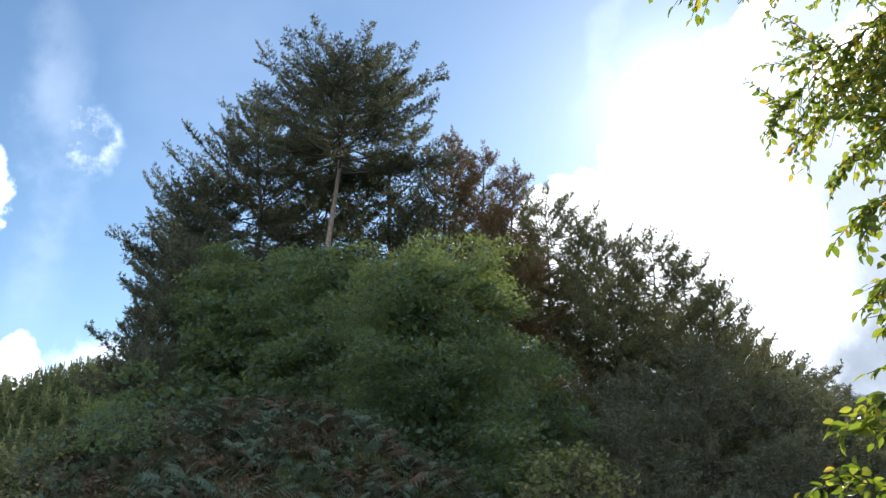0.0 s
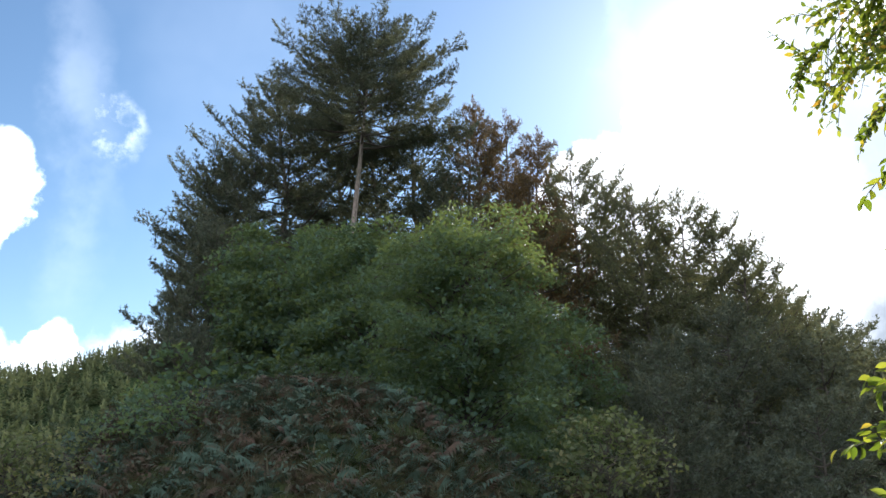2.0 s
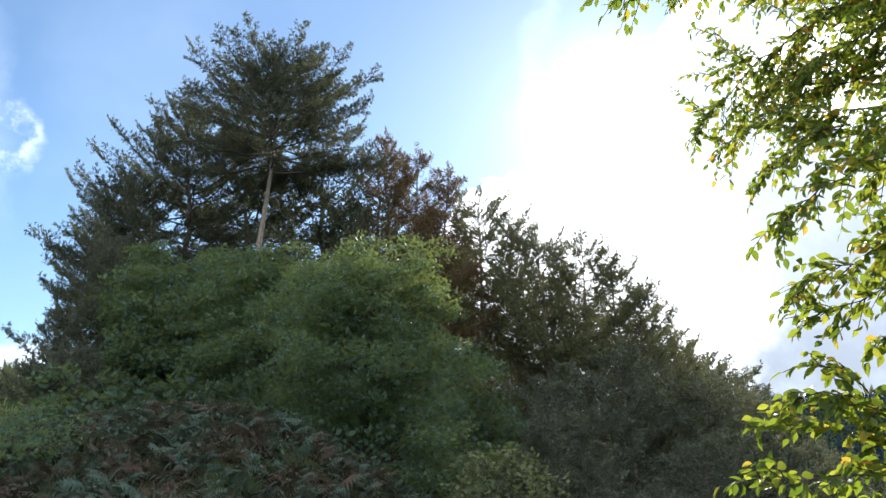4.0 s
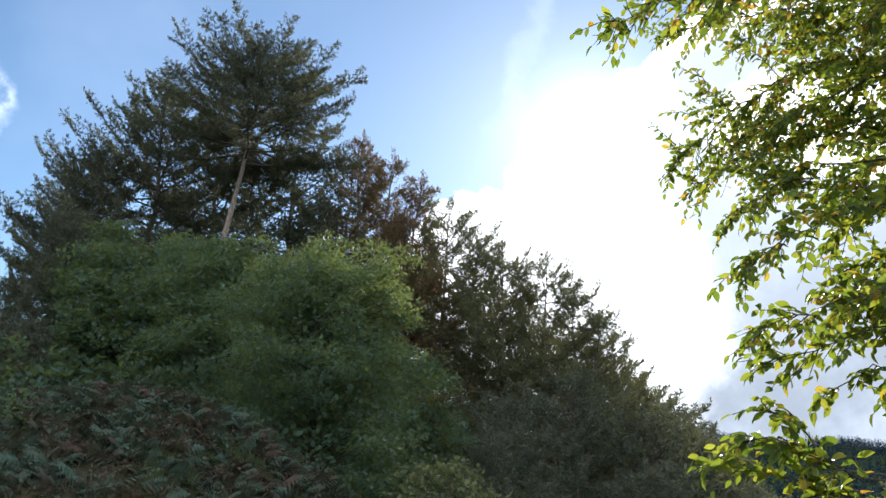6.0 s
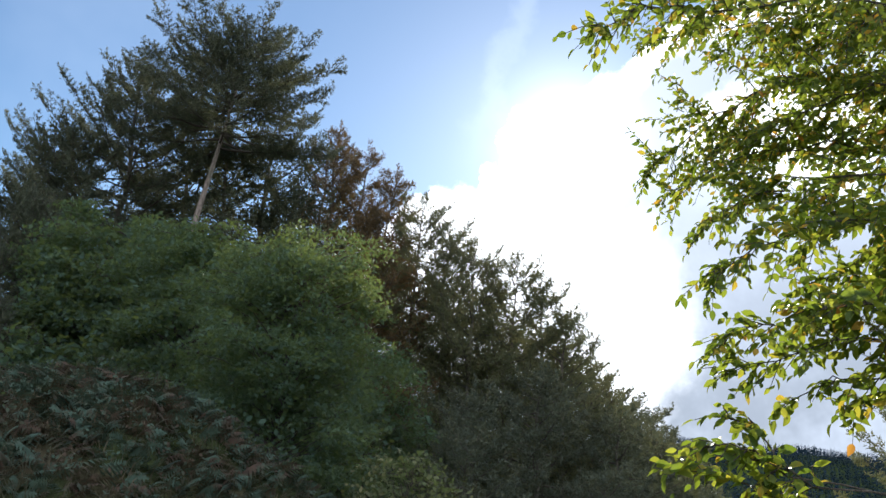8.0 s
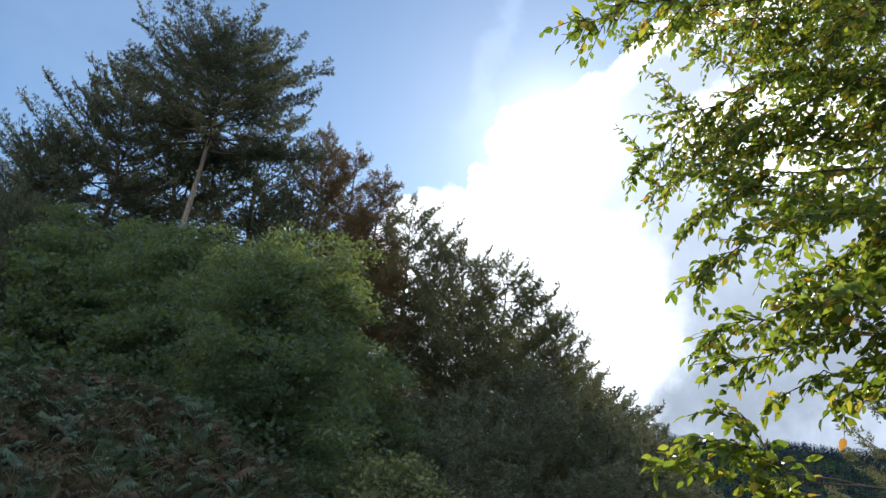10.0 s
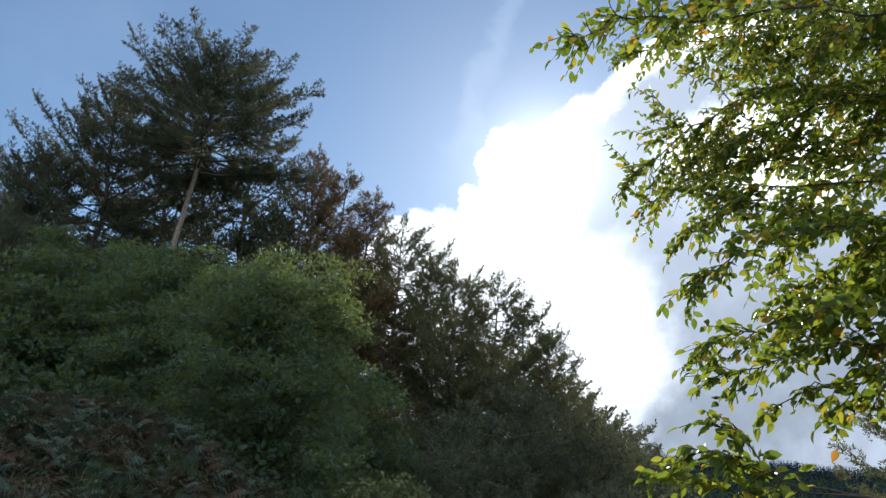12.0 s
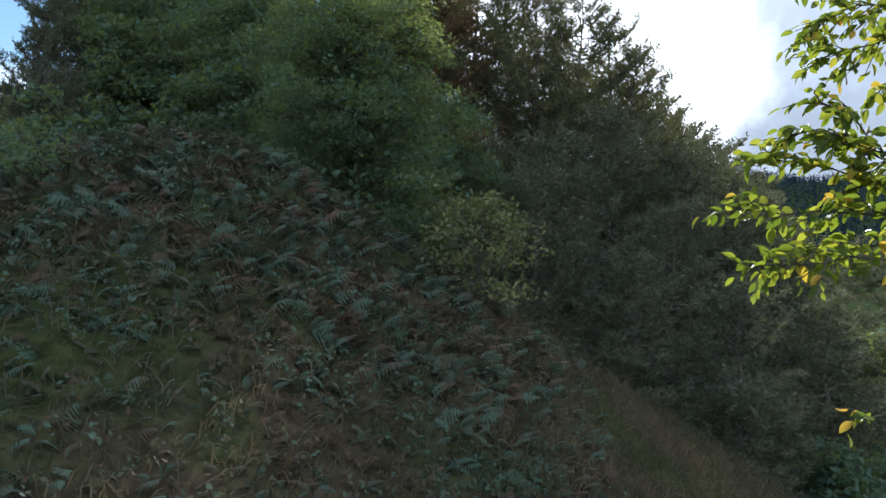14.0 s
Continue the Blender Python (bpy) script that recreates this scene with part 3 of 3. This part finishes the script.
broadleaf("broadleaf_tree", 1.4, 25.5, 7.0, 2.9, -1.5, LEAFY, "tree", 84, M_BROAD, 125, 400, 0.135)
for n, (x, y, top, r, low) in enumerate([(-4.6, 23.5, 5.8, 2.9, 0.0), (-7.4, 22.5, 5.6, 2.8, 0.8), (19.5, 29.0, -0.5, 3.4, -6.0),
                                        (10.8, 17.6, -2.6, 1.7, -6.0), (14.6, 18.8, -2.2, 2.2, -7.0)]):
    broadleaf("broadleaf_tree", x, y, top, r, low, YOUNG, "tree", 85 + n, M_BROAD, 60, 230, 0.17)
broadleaf("shrub", 1.95, 13.6, 2.5, 0.95, 0.35, "yellowing shrub with broad leaves on the bank crest", "shrub", 195, M_BUSH, 52, 190, 0.095, 0.03, core=20, group="bushes on the bank")
broadleaf("shrub", -6.3, 10.8, 2.55, 1.35, 0.9, "small leaved bush with thin bare stems", "shrub", 196, M_BUSH, 80, 260, 0.075, 0.03, group="bushes on the bank")
broadleaf("shrub", -4.9, 12.6, 3.2, 1.0, 1.5, "small leaved bush with thin bare stems", "shrub", 197, M_BROAD, 60, 240, 0.08, 0.03, group="bushes on the bank")
broadleaf("shrub", -10.2, 25.0, 5.0, 1.6, 0.6, "sparse leafy bush at the edge of the wood", "shrub", 198, M_BUSH, 50, 130, 0.13, 0.06, group="bushes on the bank")


# ---------------------------------------------------------------- bank cover
def build_bracken():
    """Fern fronds: an arching rib with tapering leaflets to both sides."""
    rng = np.random.default_rng(5)
    V, F, n0 = [], [], 0
    xs = rng.uniform(-9, 4.5, 10000)
    ys = rng.uniform(5.0, 15.2, 10000)
    for x, y in zip(xs, ys):
        wet = noise.noise(Vector((x * 0.45, y * 0.45, 3.0)))
        if y < 8 and rng.random() < 0.45:
            continue
        if wet < -0.7 - 0.04 * (x - 2) or x > 2.6 + rng.normal(0, 0.7):
            continue
        z = on_ground(x, y)
        ln = rng.uniform(0.20, 0.46) * (0.5 + 0.5 * float(smooth01((y - 7.5) / 4)))
        phi = rng.uniform(0, 2 * math.pi)
        out = np.array([math.cos(phi), math.sin(phi) - 0.1, 0.0])
        out /= np.linalg.norm(out)
        roll = rng.normal(0, 0.7)
        side = np.array([-out[1] * math.cos(roll), out[0] * math.cos(roll), math.sin(roll)])
        s = np.linspace(0.12, 1, 7)
        rise = rng.uniform(0.4, 0.9)
        rib = np.array([x, y, z]) + out * (s[:, None] * ln * 0.85) + np.array([0, 0, 1.0]) * (ln * (rise * s - 0.55 * rise * s ** 2.2))[:, None]
        wd = 0.50 * ln * (1 - s) ** 0.8 + 0.02
        for sg in (1, -1):
            tip = rib + side * sg * wd[:, None] + out * wd[:, None] * 0.45 - np.array([0, 0, 1.0]) * (0.25 * wd)[:, None]
            b0 = rib - out * 0.055 * ln
            b1 = rib + out * 0.075 * ln
            V.append(np.stack([b0, b1, tip], 1).reshape(-1, 3))
            F.append(np.arange(21).reshape(-1, 3) + n0)
            n0 += 21
        V.append(np.concatenate([rib, rib + side * 0.012]))
        i = np.arange(6)
        F.append(np.stack([i, i + 1, i + 7], 1) + n0)
        F.append(np.stack([i + 1, i + 8, i + 7], 1) + n0)
        n0 += 14
    ob = part("bracken", mesh_of("bracken", np.concatenate(V), [np.concatenate(F)]), M_FERN)
    tagged(ob, "green and browning bracken fern covering the bank", "bracken", "", "stuff")


def build_grass():
    """Dry grass blades over the bank and its grassy right flank."""
    rng = np.random.default_rng(6)
    n = 46000
    x, y = rng.uniform(-10, 9, n), rng.uniform(4.0, 16, n)
    dense = np.where(x > 1.5, 1.0, 0.45)
    keep = rng.random(n) < dense
    x, y = x[keep], y[keep]
    z = height(x, y)
    p = np.stack([x, y, z - 0.02], 1)
    ln = rng.uniform(0.12, 0.40, len(p))[:, None]
    lean = rng.normal(0, 0.45, (len(p), 3)) + [0.15, -0.25, 1.0]
    d = unit(lean)
    side = unit(np.cross(d, rng.normal(0, 1, d.shape)))
    mid = p + d * ln * 0.55
    tip = p + d * ln + np.array([0, 0, -0.25]) * ln
    w = 0.008
    v = np.stack([p - side * w, p + side * w, mid + side * w * 0.8, mid - side * w * 0.8, tip], 1).reshape(-1, 3)
    b = np.arange(len(p))[:, None] * 5
    ob = part("grass", mesh_of("grass", v, [b + [0, 1, 2, 3], b + [3, 2, 4]]), M_GRASS)
    tagged(ob, "dry brownish grass on the slope of the bank", "grass", "", "stuff")


def build_herbs():
    """Low leafy weeds between the ferns, in tufts."""
    rng = np.random.default_rng(16)
    n = 1300
    x, y = rng.uniform(-9, 3.6, n), rng.uniform(4.6, 15.0, n)
    k = 13
    h = rng.uniform(0.12, 0.42, n)[:, None]
    s = rng.uniform(0.2, 1, (n, k))
    p = np.stack([x[:, None] + rng.normal(0, 0.07, (n, k)), y[:, None] + rng.normal(0, 0.07, (n, k)), height(x, y)[:, None] + s * h], -1).reshape(-1, 3)
    v, f = leaves(rng, p, 0.062, 0.35)
    ob = part("weeds", mesh_of("weeds", v, [f]), M_FERN)
    tagged(ob, "low green and rusty weeds among the ferns", "weeds", "", "stuff")


build_bracken()
build_herbs()
build_grass()


# ---------------------------------------------------------------- far woods
def build_far_woods(name, seed, count, az0, az1, r0, r1, size, label, mat, k):
    rng = np.random.default_rng(seed)
    a = np.radians(rng.uniform(az0, az1, count))
    r = rng.uniform(r0 ** 1.2, r1 ** 1.2, count) ** (1 / 1.2)
    x, y = r * np.sin(a), r * np.cos(a)
    z = height(x, y)
    h = size * rng.uniform(0.7, 1.3, count)
    s = rng.uniform(0, 1, (count, k)) ** 0.8
    th = rng.uniform(0, 2 * math.pi, (count, k))
    rad = (0.36 * h)[:, None] * (1 - s) ** 0.75 + 0.2
    out = np.stack([np.cos(th), np.sin(th), np.zeros_like(th)], -1)
    c = np.stack([x, y, z - 0.5], -1)[:, None] + np.array([0, 0, 1.0]) * (s * h[:, None] * 0.95)[..., None]
    side = np.stack([-np.sin(th), np.cos(th), np.zeros_like(th)], -1)
    w = (0.10 * h)[:, None, None] * (1.15 - s[..., None])
    v = np.stack([c + side * w + [0, 0, 0.4], c - side * w + [0, 0, 0.4], c + out * rad[..., None] + np.array([0, 0, 0.16]) * h[:, None, None]], 2).reshape(-1, 3)
    ob = part(name, mesh_of(name, v, [np.arange(len(v)).reshape(-1, 3)]), mat)
    tagged(ob, label, "forest", "", "stuff")


build_far_woods("far_forest", 7, 3600, -46, -14, 210, 580, 8.5, "distant conifer forest covering the sunlit ridge", M_FAR, 25)
build_far_woods("far_forest", 8, 9000, 22, 54, 520, 960, 7.5, "distant dark forest on the far ridge, blue haze put into its colour", M_HAZED, 11)


# ---------------------------------------------------------------- the near tree
def leaf_template():
    s = np.array([0, 0.25, 0.5, 0.75, 1.0])
    w = np.array([0.36, 0.48, 0.34])
    mid = np.stack([s, np.zeros(5), -0.18 * s ** 2], 1)
    lf = np.stack([s[1:4], w * 0.55, mid[1:4, 2] + 0.07], 1)
    rt = lf * [1, -1, 1]
    v = np.concatenate([mid, lf, rt])
    tri = [[0, 1, 5], [0, 8, 1], [3, 4, 7], [3, 10, 4]]
    quad = [[1, 2, 6, 5], [2, 3, 7, 6], [1, 8, 9, 2], [2, 9, 10, 3]]
    return v, np.array(tri), np.array(quad)


def bough_line(z0, elbow, tip):
    """A bough that leaves the trunk at height z0, bends at its elbow and ends at its tip."""
    root, elbow, tip = np.array([4.6, 2.2, z0]), np.array(elbow), np.array(tip)
    t = np.linspace(0, 1, 22)[:, None]
    k = 0.62
    a = root * (1 - t / k) ** 2 + 2 * (root * 0.35 + elbow * 0.65 + [0, 0, 0.12]) * (t / k) * (1 - t / k) + elbow * (t / k) ** 2
    q = (t - k) / (1 - k)
    b = elbow * (1 - q) + tip * q + np.array([0, 0, 0.05]) * np.sin(q * math.pi)
    return np.where(t < k, a, b)


def build_near_tree():
    rng = np.random.default_rng(9)
    tree = thing("cherry_tree", (4.6, 2.2, on_ground(4.6, 2.2) - 0.1), "leafy tree with green leaves turning yellow, beside the viewer", "tree")
    base = np.array([4.6, 2.2, on_ground(4.6, 2.2) - 0.1])
    tr = Tubes()
    tr.add(stem_line((0, 0, 0), (0, 0, 4.4), rng, 0.1, 10), np.linspace(0.13, 0.05, 10), 10)
    part("trunk", tr.mesh("trunk"), M_BARK, tree, "", True)
    stems, owner, owners = [], [None], []
    spots, aims, sizes, lows = [], [], [], []

    def leafy(start, dirn, ln, size, low):
        k = 6
        s = np.linspace(0, 1, k)[:, None]
        line = start + unit(dirn) * ln * s + np.array([0, 0, -0.22 * ln]) * s ** 2 + rng.normal(0, 0.008, (k, 3)) * s
        stems.append((line - base, low, owner[0]))
        n = max(3, int(ln / (0.016 if low == 1 else 0.022)))
        for i in range(n + 1):
            f = 0.12 + 0.88 * i / n
            p = np.array([np.interp(f, s[:, 0], line[:, j]) for j in range(3)])
            tang = unit(line[min(k - 1, int(f * (k - 1)) + 1)] - line[max(0, int(f * (k - 1)) - 1)])
            sd = unit(np.cross(tang, [0, 0, 1.0])) * (1 if i % 2 else -1)
            if i == n:
                sd = sd * 0.1
            d = unit(tang * rng.uniform(0.5, 0.9) + sd * rng.uniform(0.6, 1.0) + np.array([0, 0, rng.normal(-0.22, 0.4)]))
            spots.append(p)
            aims.append(d)
            sizes.append(size * rng.uniform(0.65, 1.2) * (1.1 - 0.25 * f))
            lows.append(low)
            owners.append(owner[0])

    def bough(low, z0, elbow, tip, r0, shoots, length):
        line = bough_line(z0, elbow, tip)
        tt = np.linspace(0, 1, 22)
        line[1:-1] += rng.normal(0, 0.012, (20, 3)) + (0.2 if low == 1 else 1.0) * np.cumsum(rng.normal(0, 0.012, (20, 3)), 0) * np.sin(tt[1:-1, None] * math.pi)
        tb = Tubes()
        tb.add(line - base, 0.30 * r0 * (1 - tt) + 0.002, 7)
        owner[0] = part("branch", tb.mesh("branch"), M_TWIG, tree, "", True)
        size = 0.054 if low == 1 else 0.058 if elbow[2] < 3.0 else 0.051
        shoots = int(shoots * (1.75, 1.1, 0.9)[low])
        for k in range(shoots):
            f = (0.6 if low == 1 else 0.32) + (0.4 if low == 1 else 0.68) * (k + rng.uniform(0, 1)) / shoots
            p = np.array([np.interp(f, tt, line[:, j]) for j in range(3)])
            ahead = unit(np.array([np.interp(min(1, f + 0.06), tt, line[:, j]) for j in range(3)]) - np.array([np.interp(max(0, f - 0.06), tt, line[:, j]) for j in range(3)]))
            side = unit(np.cross(ahead, [0, 0, 1.0])) * (1 if k % 2 else -1)
            d = unit(ahead * rng.uniform(0.2, 0.9) + side * rng.uniform(0.2, 1.0) + np.array([0, 0, rng.normal(-0.05, 0.55)]))
            ln = length * rng.uniform(0.55, 1.15) * (1.15 - 0.6 * f)
            if ln > 0.28 and low != 1:
                for q in range(4):
                    fs = 0.2 + 0.25 * q + rng.uniform(0, 0.1)
                    dd = unit(d + rng.normal(0, 0.5, 3))
                    leafy(p + d * ln * fs * 0.8, dd, ln * 0.5, size, low)
            leafy(p, d, ln, size, low)
        leafy(line[-2], unit(line[-1] - line[-4]), 0.10 if low == 1 else min(0.2, 0.45 * length), size, low)

    bough(0, 3.40, (2.45, 3.62, 3.95), (1.82, 4.07, 3.52), 0.035, 46, 0.46)
    bough(0, 3.90, (1.37, 2.53, 3.53), (0.91, 2.54, 3.36), 0.018, 40, 0.22)
    bough(0, 3.60, (2.60, 3.80, 4.45), (1.84, 4.05, 4.36), 0.028, 42, 0.44)
    bough(0, 3.90, (2.80, 3.40, 4.75), (2.10, 3.70, 4.50), 0.026, 34, 0.42)
    bough(0, 4.00, (3.00, 3.10, 4.62), (2.50, 3.40, 4.38), 0.022, 34, 0.40)
    bough(0, 3.80, (3.00, 2.95, 4.22), (2.50, 3.20, 4.00), 0.022, 34, 0.40)
    bough(0, 3.30, (2.70, 3.20, 3.75), (2.15, 3.50, 3.50), 0.026, 22, 0.40)
    bough(0, 2.70, (2.34, 2.80, 2.90), (1.61, 3.04, 2.60), 0.026, 38, 0.34)
    bough(0, 2.90, (2.40, 3.30, 3.25), (1.86, 3.50, 2.98), 0.026, 32, 0.36)
    bough(0, 3.10, (2.55, 3.55, 3.55), (1.84, 3.95, 3.30), 0.026, 30, 0.38)
    bough(0, 2.30, (2.18, 2.62, 2.44), (1.62, 2.94, 2.29), 0.024, 34, 0.27)
    bough(0, 2.60, (2.60, 2.50, 2.72), (2.15, 2.70, 2.50), 0.014, 30, 0.28)
    bough(0, 2.30, (2.50, 2.40, 2.40), (2.10, 2.55, 2.20), 0.014, 28, 0.26)
    bough(0, 2.60, (2.70, 2.90, 2.70), (2.15, 3.20, 2.45), 0.016, 32, 0.34)
    bough(0, 2.20, (2.65, 2.75, 2.28), (2.20, 3.00, 2.08), 0.016, 30, 0.30)
    bough(0, 2.90, (2.80, 3.15, 2.95), (2.30, 3.40, 2.70), 0.016, 32, 0.34)
    bough(0, 2.00, (2.25, 2.60, 2.15), (1.85, 2.90, 2.07), 0.014, 14, 0.22)
    bough(0, 2.50, (2.50, 2.60, 2.58), (2.00, 2.80, 2.38), 0.018, 30, 0.28)
    bough(0, 2.20, (2.30, 2.55, 2.33), (1.60, 2.90, 2.17), 0.016, 36, 0.25)
    bough(0, 3.10, (2.47, 3.40, 3.02), (2.05, 3.60, 3.28), 0.020, 36, 0.36)
    bough(0, 3.30, (2.61, 3.70, 3.75), (2.13, 3.90, 3.62), 0.020, 36, 0.36)
    # the low branch at eye level
    bough(1, 1.20, (1.57, 2.36, 1.73), (1.31, 2.54, 1.84), 0.009, 20, 0.15)
    bough(1, 1.20, (1.55, 2.40, 1.76), (1.41, 2.55, 1.95), 0.009, 12, 0.14)
    bough(1, 1.30, (1.75, 2.30, 1.58), (1.24, 2.58, 1.77), 0.012, 18, 0.17)
    bough(1, 1.20, (1.85, 2.30, 1.50), (1.14, 2.62, 1.60), 0.011, 26, 0.16)
    bough(1, 1.10, (1.75, 2.35, 1.40), (1.20, 2.58, 1.42), 0.010, 20, 0.15)
    bough(1, 1.20, (1.95, 2.40, 1.47), (1.34, 2.62, 1.48), 0.009, 20, 0.15)
    bough(1, 1.20, (1.95, 2.35, 1.60), (1.46, 2.50, 1.66), 0.009, 16, 0.15)
    bough(1, 0.90, (1.75, 2.15, 0.98), (1.42, 2.28, 1.00), 0.008, 4, 0.10)
    # the far side of the crown
    bough(2, 3.29, (3.33, 3.98, 4.94), (2.78, 4.38, 4.84), 0.022, 30, 0.44)
    bough(2, 3.44, (3.06, 3.94, 5.08), (2.50, 4.32, 4.98), 0.022, 30, 0.44)
    bough(2, 3.14, (3.68, 3.94, 4.76), (3.17, 4.36, 4.67), 0.022, 30, 0.44)
    bough(2, 3.50, (3.54, 3.79, 5.15), (3.04, 4.21, 5.09), 0.022, 30, 0.44)
    bough(2, 3.32, (3.63, 3.43, 4.66), (3.21, 3.82, 4.60), 0.022, 30, 0.44)
    bough(2, 2.96, (3.51, 3.55, 4.25), (3.07, 3.93, 4.17), 0.022, 30, 0.44)
    bough(2, 3.05, (3.63, 4.25, 4.82), (3.07, 4.67, 4.70), 0.022, 30, 0.44)
    bough(2, 3.68, (3.48, 3.29, 5.00), (3.07, 3.68, 4.97), 0.022, 30, 0.44)
    stems.sort(key=lambda q: q[1] != 1)
    rest = Tubes()
    for n, (line, low, bough) in enumerate(stems):
        tb = Tubes() if n < 260 else rest
        own = n < 260
        tb.add(line if own else line[[0, 2, 5]], np.linspace(0.0034, 0.0012, 6 if own else 3), 4 if own else 3)
        if n < 260:
            part("twig", tb.mesh("twig"), M_TWIG, bough, "", True)
    tagged(part("brushwood", rest.mesh("brushwood"), M_TWIG, tree, "", True), "", "", "", "stuff")
    spots, aims, sizes, lows = np.array(spots) - base, np.array(aims), np.array(sizes), np.array(lows)
    tv, tt3, tq4 = leaf_template()
    roll = rng.normal(0, 1.15, len(spots))
    y = unit(np.cross(np.array([0, 0, 1.0]), aims))
    zax = np.cross(aims, y)
    y2 = y * np.cos(roll)[:, None] + zax * np.sin(roll)[:, None]
    z2 = np.cross(aims, y2)
    single = np.flatnonzero(lows == 1)[:300]
    joined = np.setdiff1d(np.flatnonzero(lows < 2), single)
    rear = np.flatnonzero(lows == 2)
    basis = np.stack([aims, y2, z2], 1)            # rows: leaf axes
    bend = rng.uniform(0.4, 2.2, len(spots))
    tvs = tv[None].repeat(len(joined), 0).copy()
    tvs[..., 2] *= bend[joined][:, None]
    v = np.einsum('nki,nij->nkj', tvs * sizes[joined][:, None, None], basis[joined]) + spots[joined][:, None]
    off = np.arange(len(joined))[:, None, None] * len(tv)
    fold = np.array([(0, 0, 0), (0.35, 0.25, 0.06), (1, 0, -0.2), (0.35, -0.25, 0.06), (0.5, 0, -0.04)])
    rv = np.einsum('ki,nij->nkj', fold, basis[rear]) * sizes[rear][:, None, None] + spots[rear][:, None]
    rf = (np.array([[0, 4, 2, 1], [0, 3, 2, 4]])[None] + np.arange(len(rear))[:, None, None] * 5).reshape(-1, 4)
    rf = rf + len(joined) * len(tv)
    leaves_ob = part("leaves", mesh_of("leaves", np.concatenate([v.reshape(-1, 3), rv.reshape(-1, 3)]), [(tt3[None] + off).reshape(-1, 3), (tq4[None] + off).reshape(-1, 4), rf]), M_NEAR, tree)
    tagged(leaves_ob, "", "", "", "stuff")
    shapes = []
    for b in (0.5, 1.2, 2.0):
        q = tv.copy()
        q[:, 2] *= b
        shapes.append(mesh_of("leaf", q, [tt3, tq4]))
    for i in single:
        lf = part("leaf", shapes[i % 3], M_NEAR_ONE, owners[i])
        m = Matrix.Identity(4)
        for r in range(3):
            for c in range(3):
                m[r][c] = basis[i][c][r] * sizes[i]
            m[r][3] = spots[i][r]
        lf.matrix_basis = m


build_near_tree()
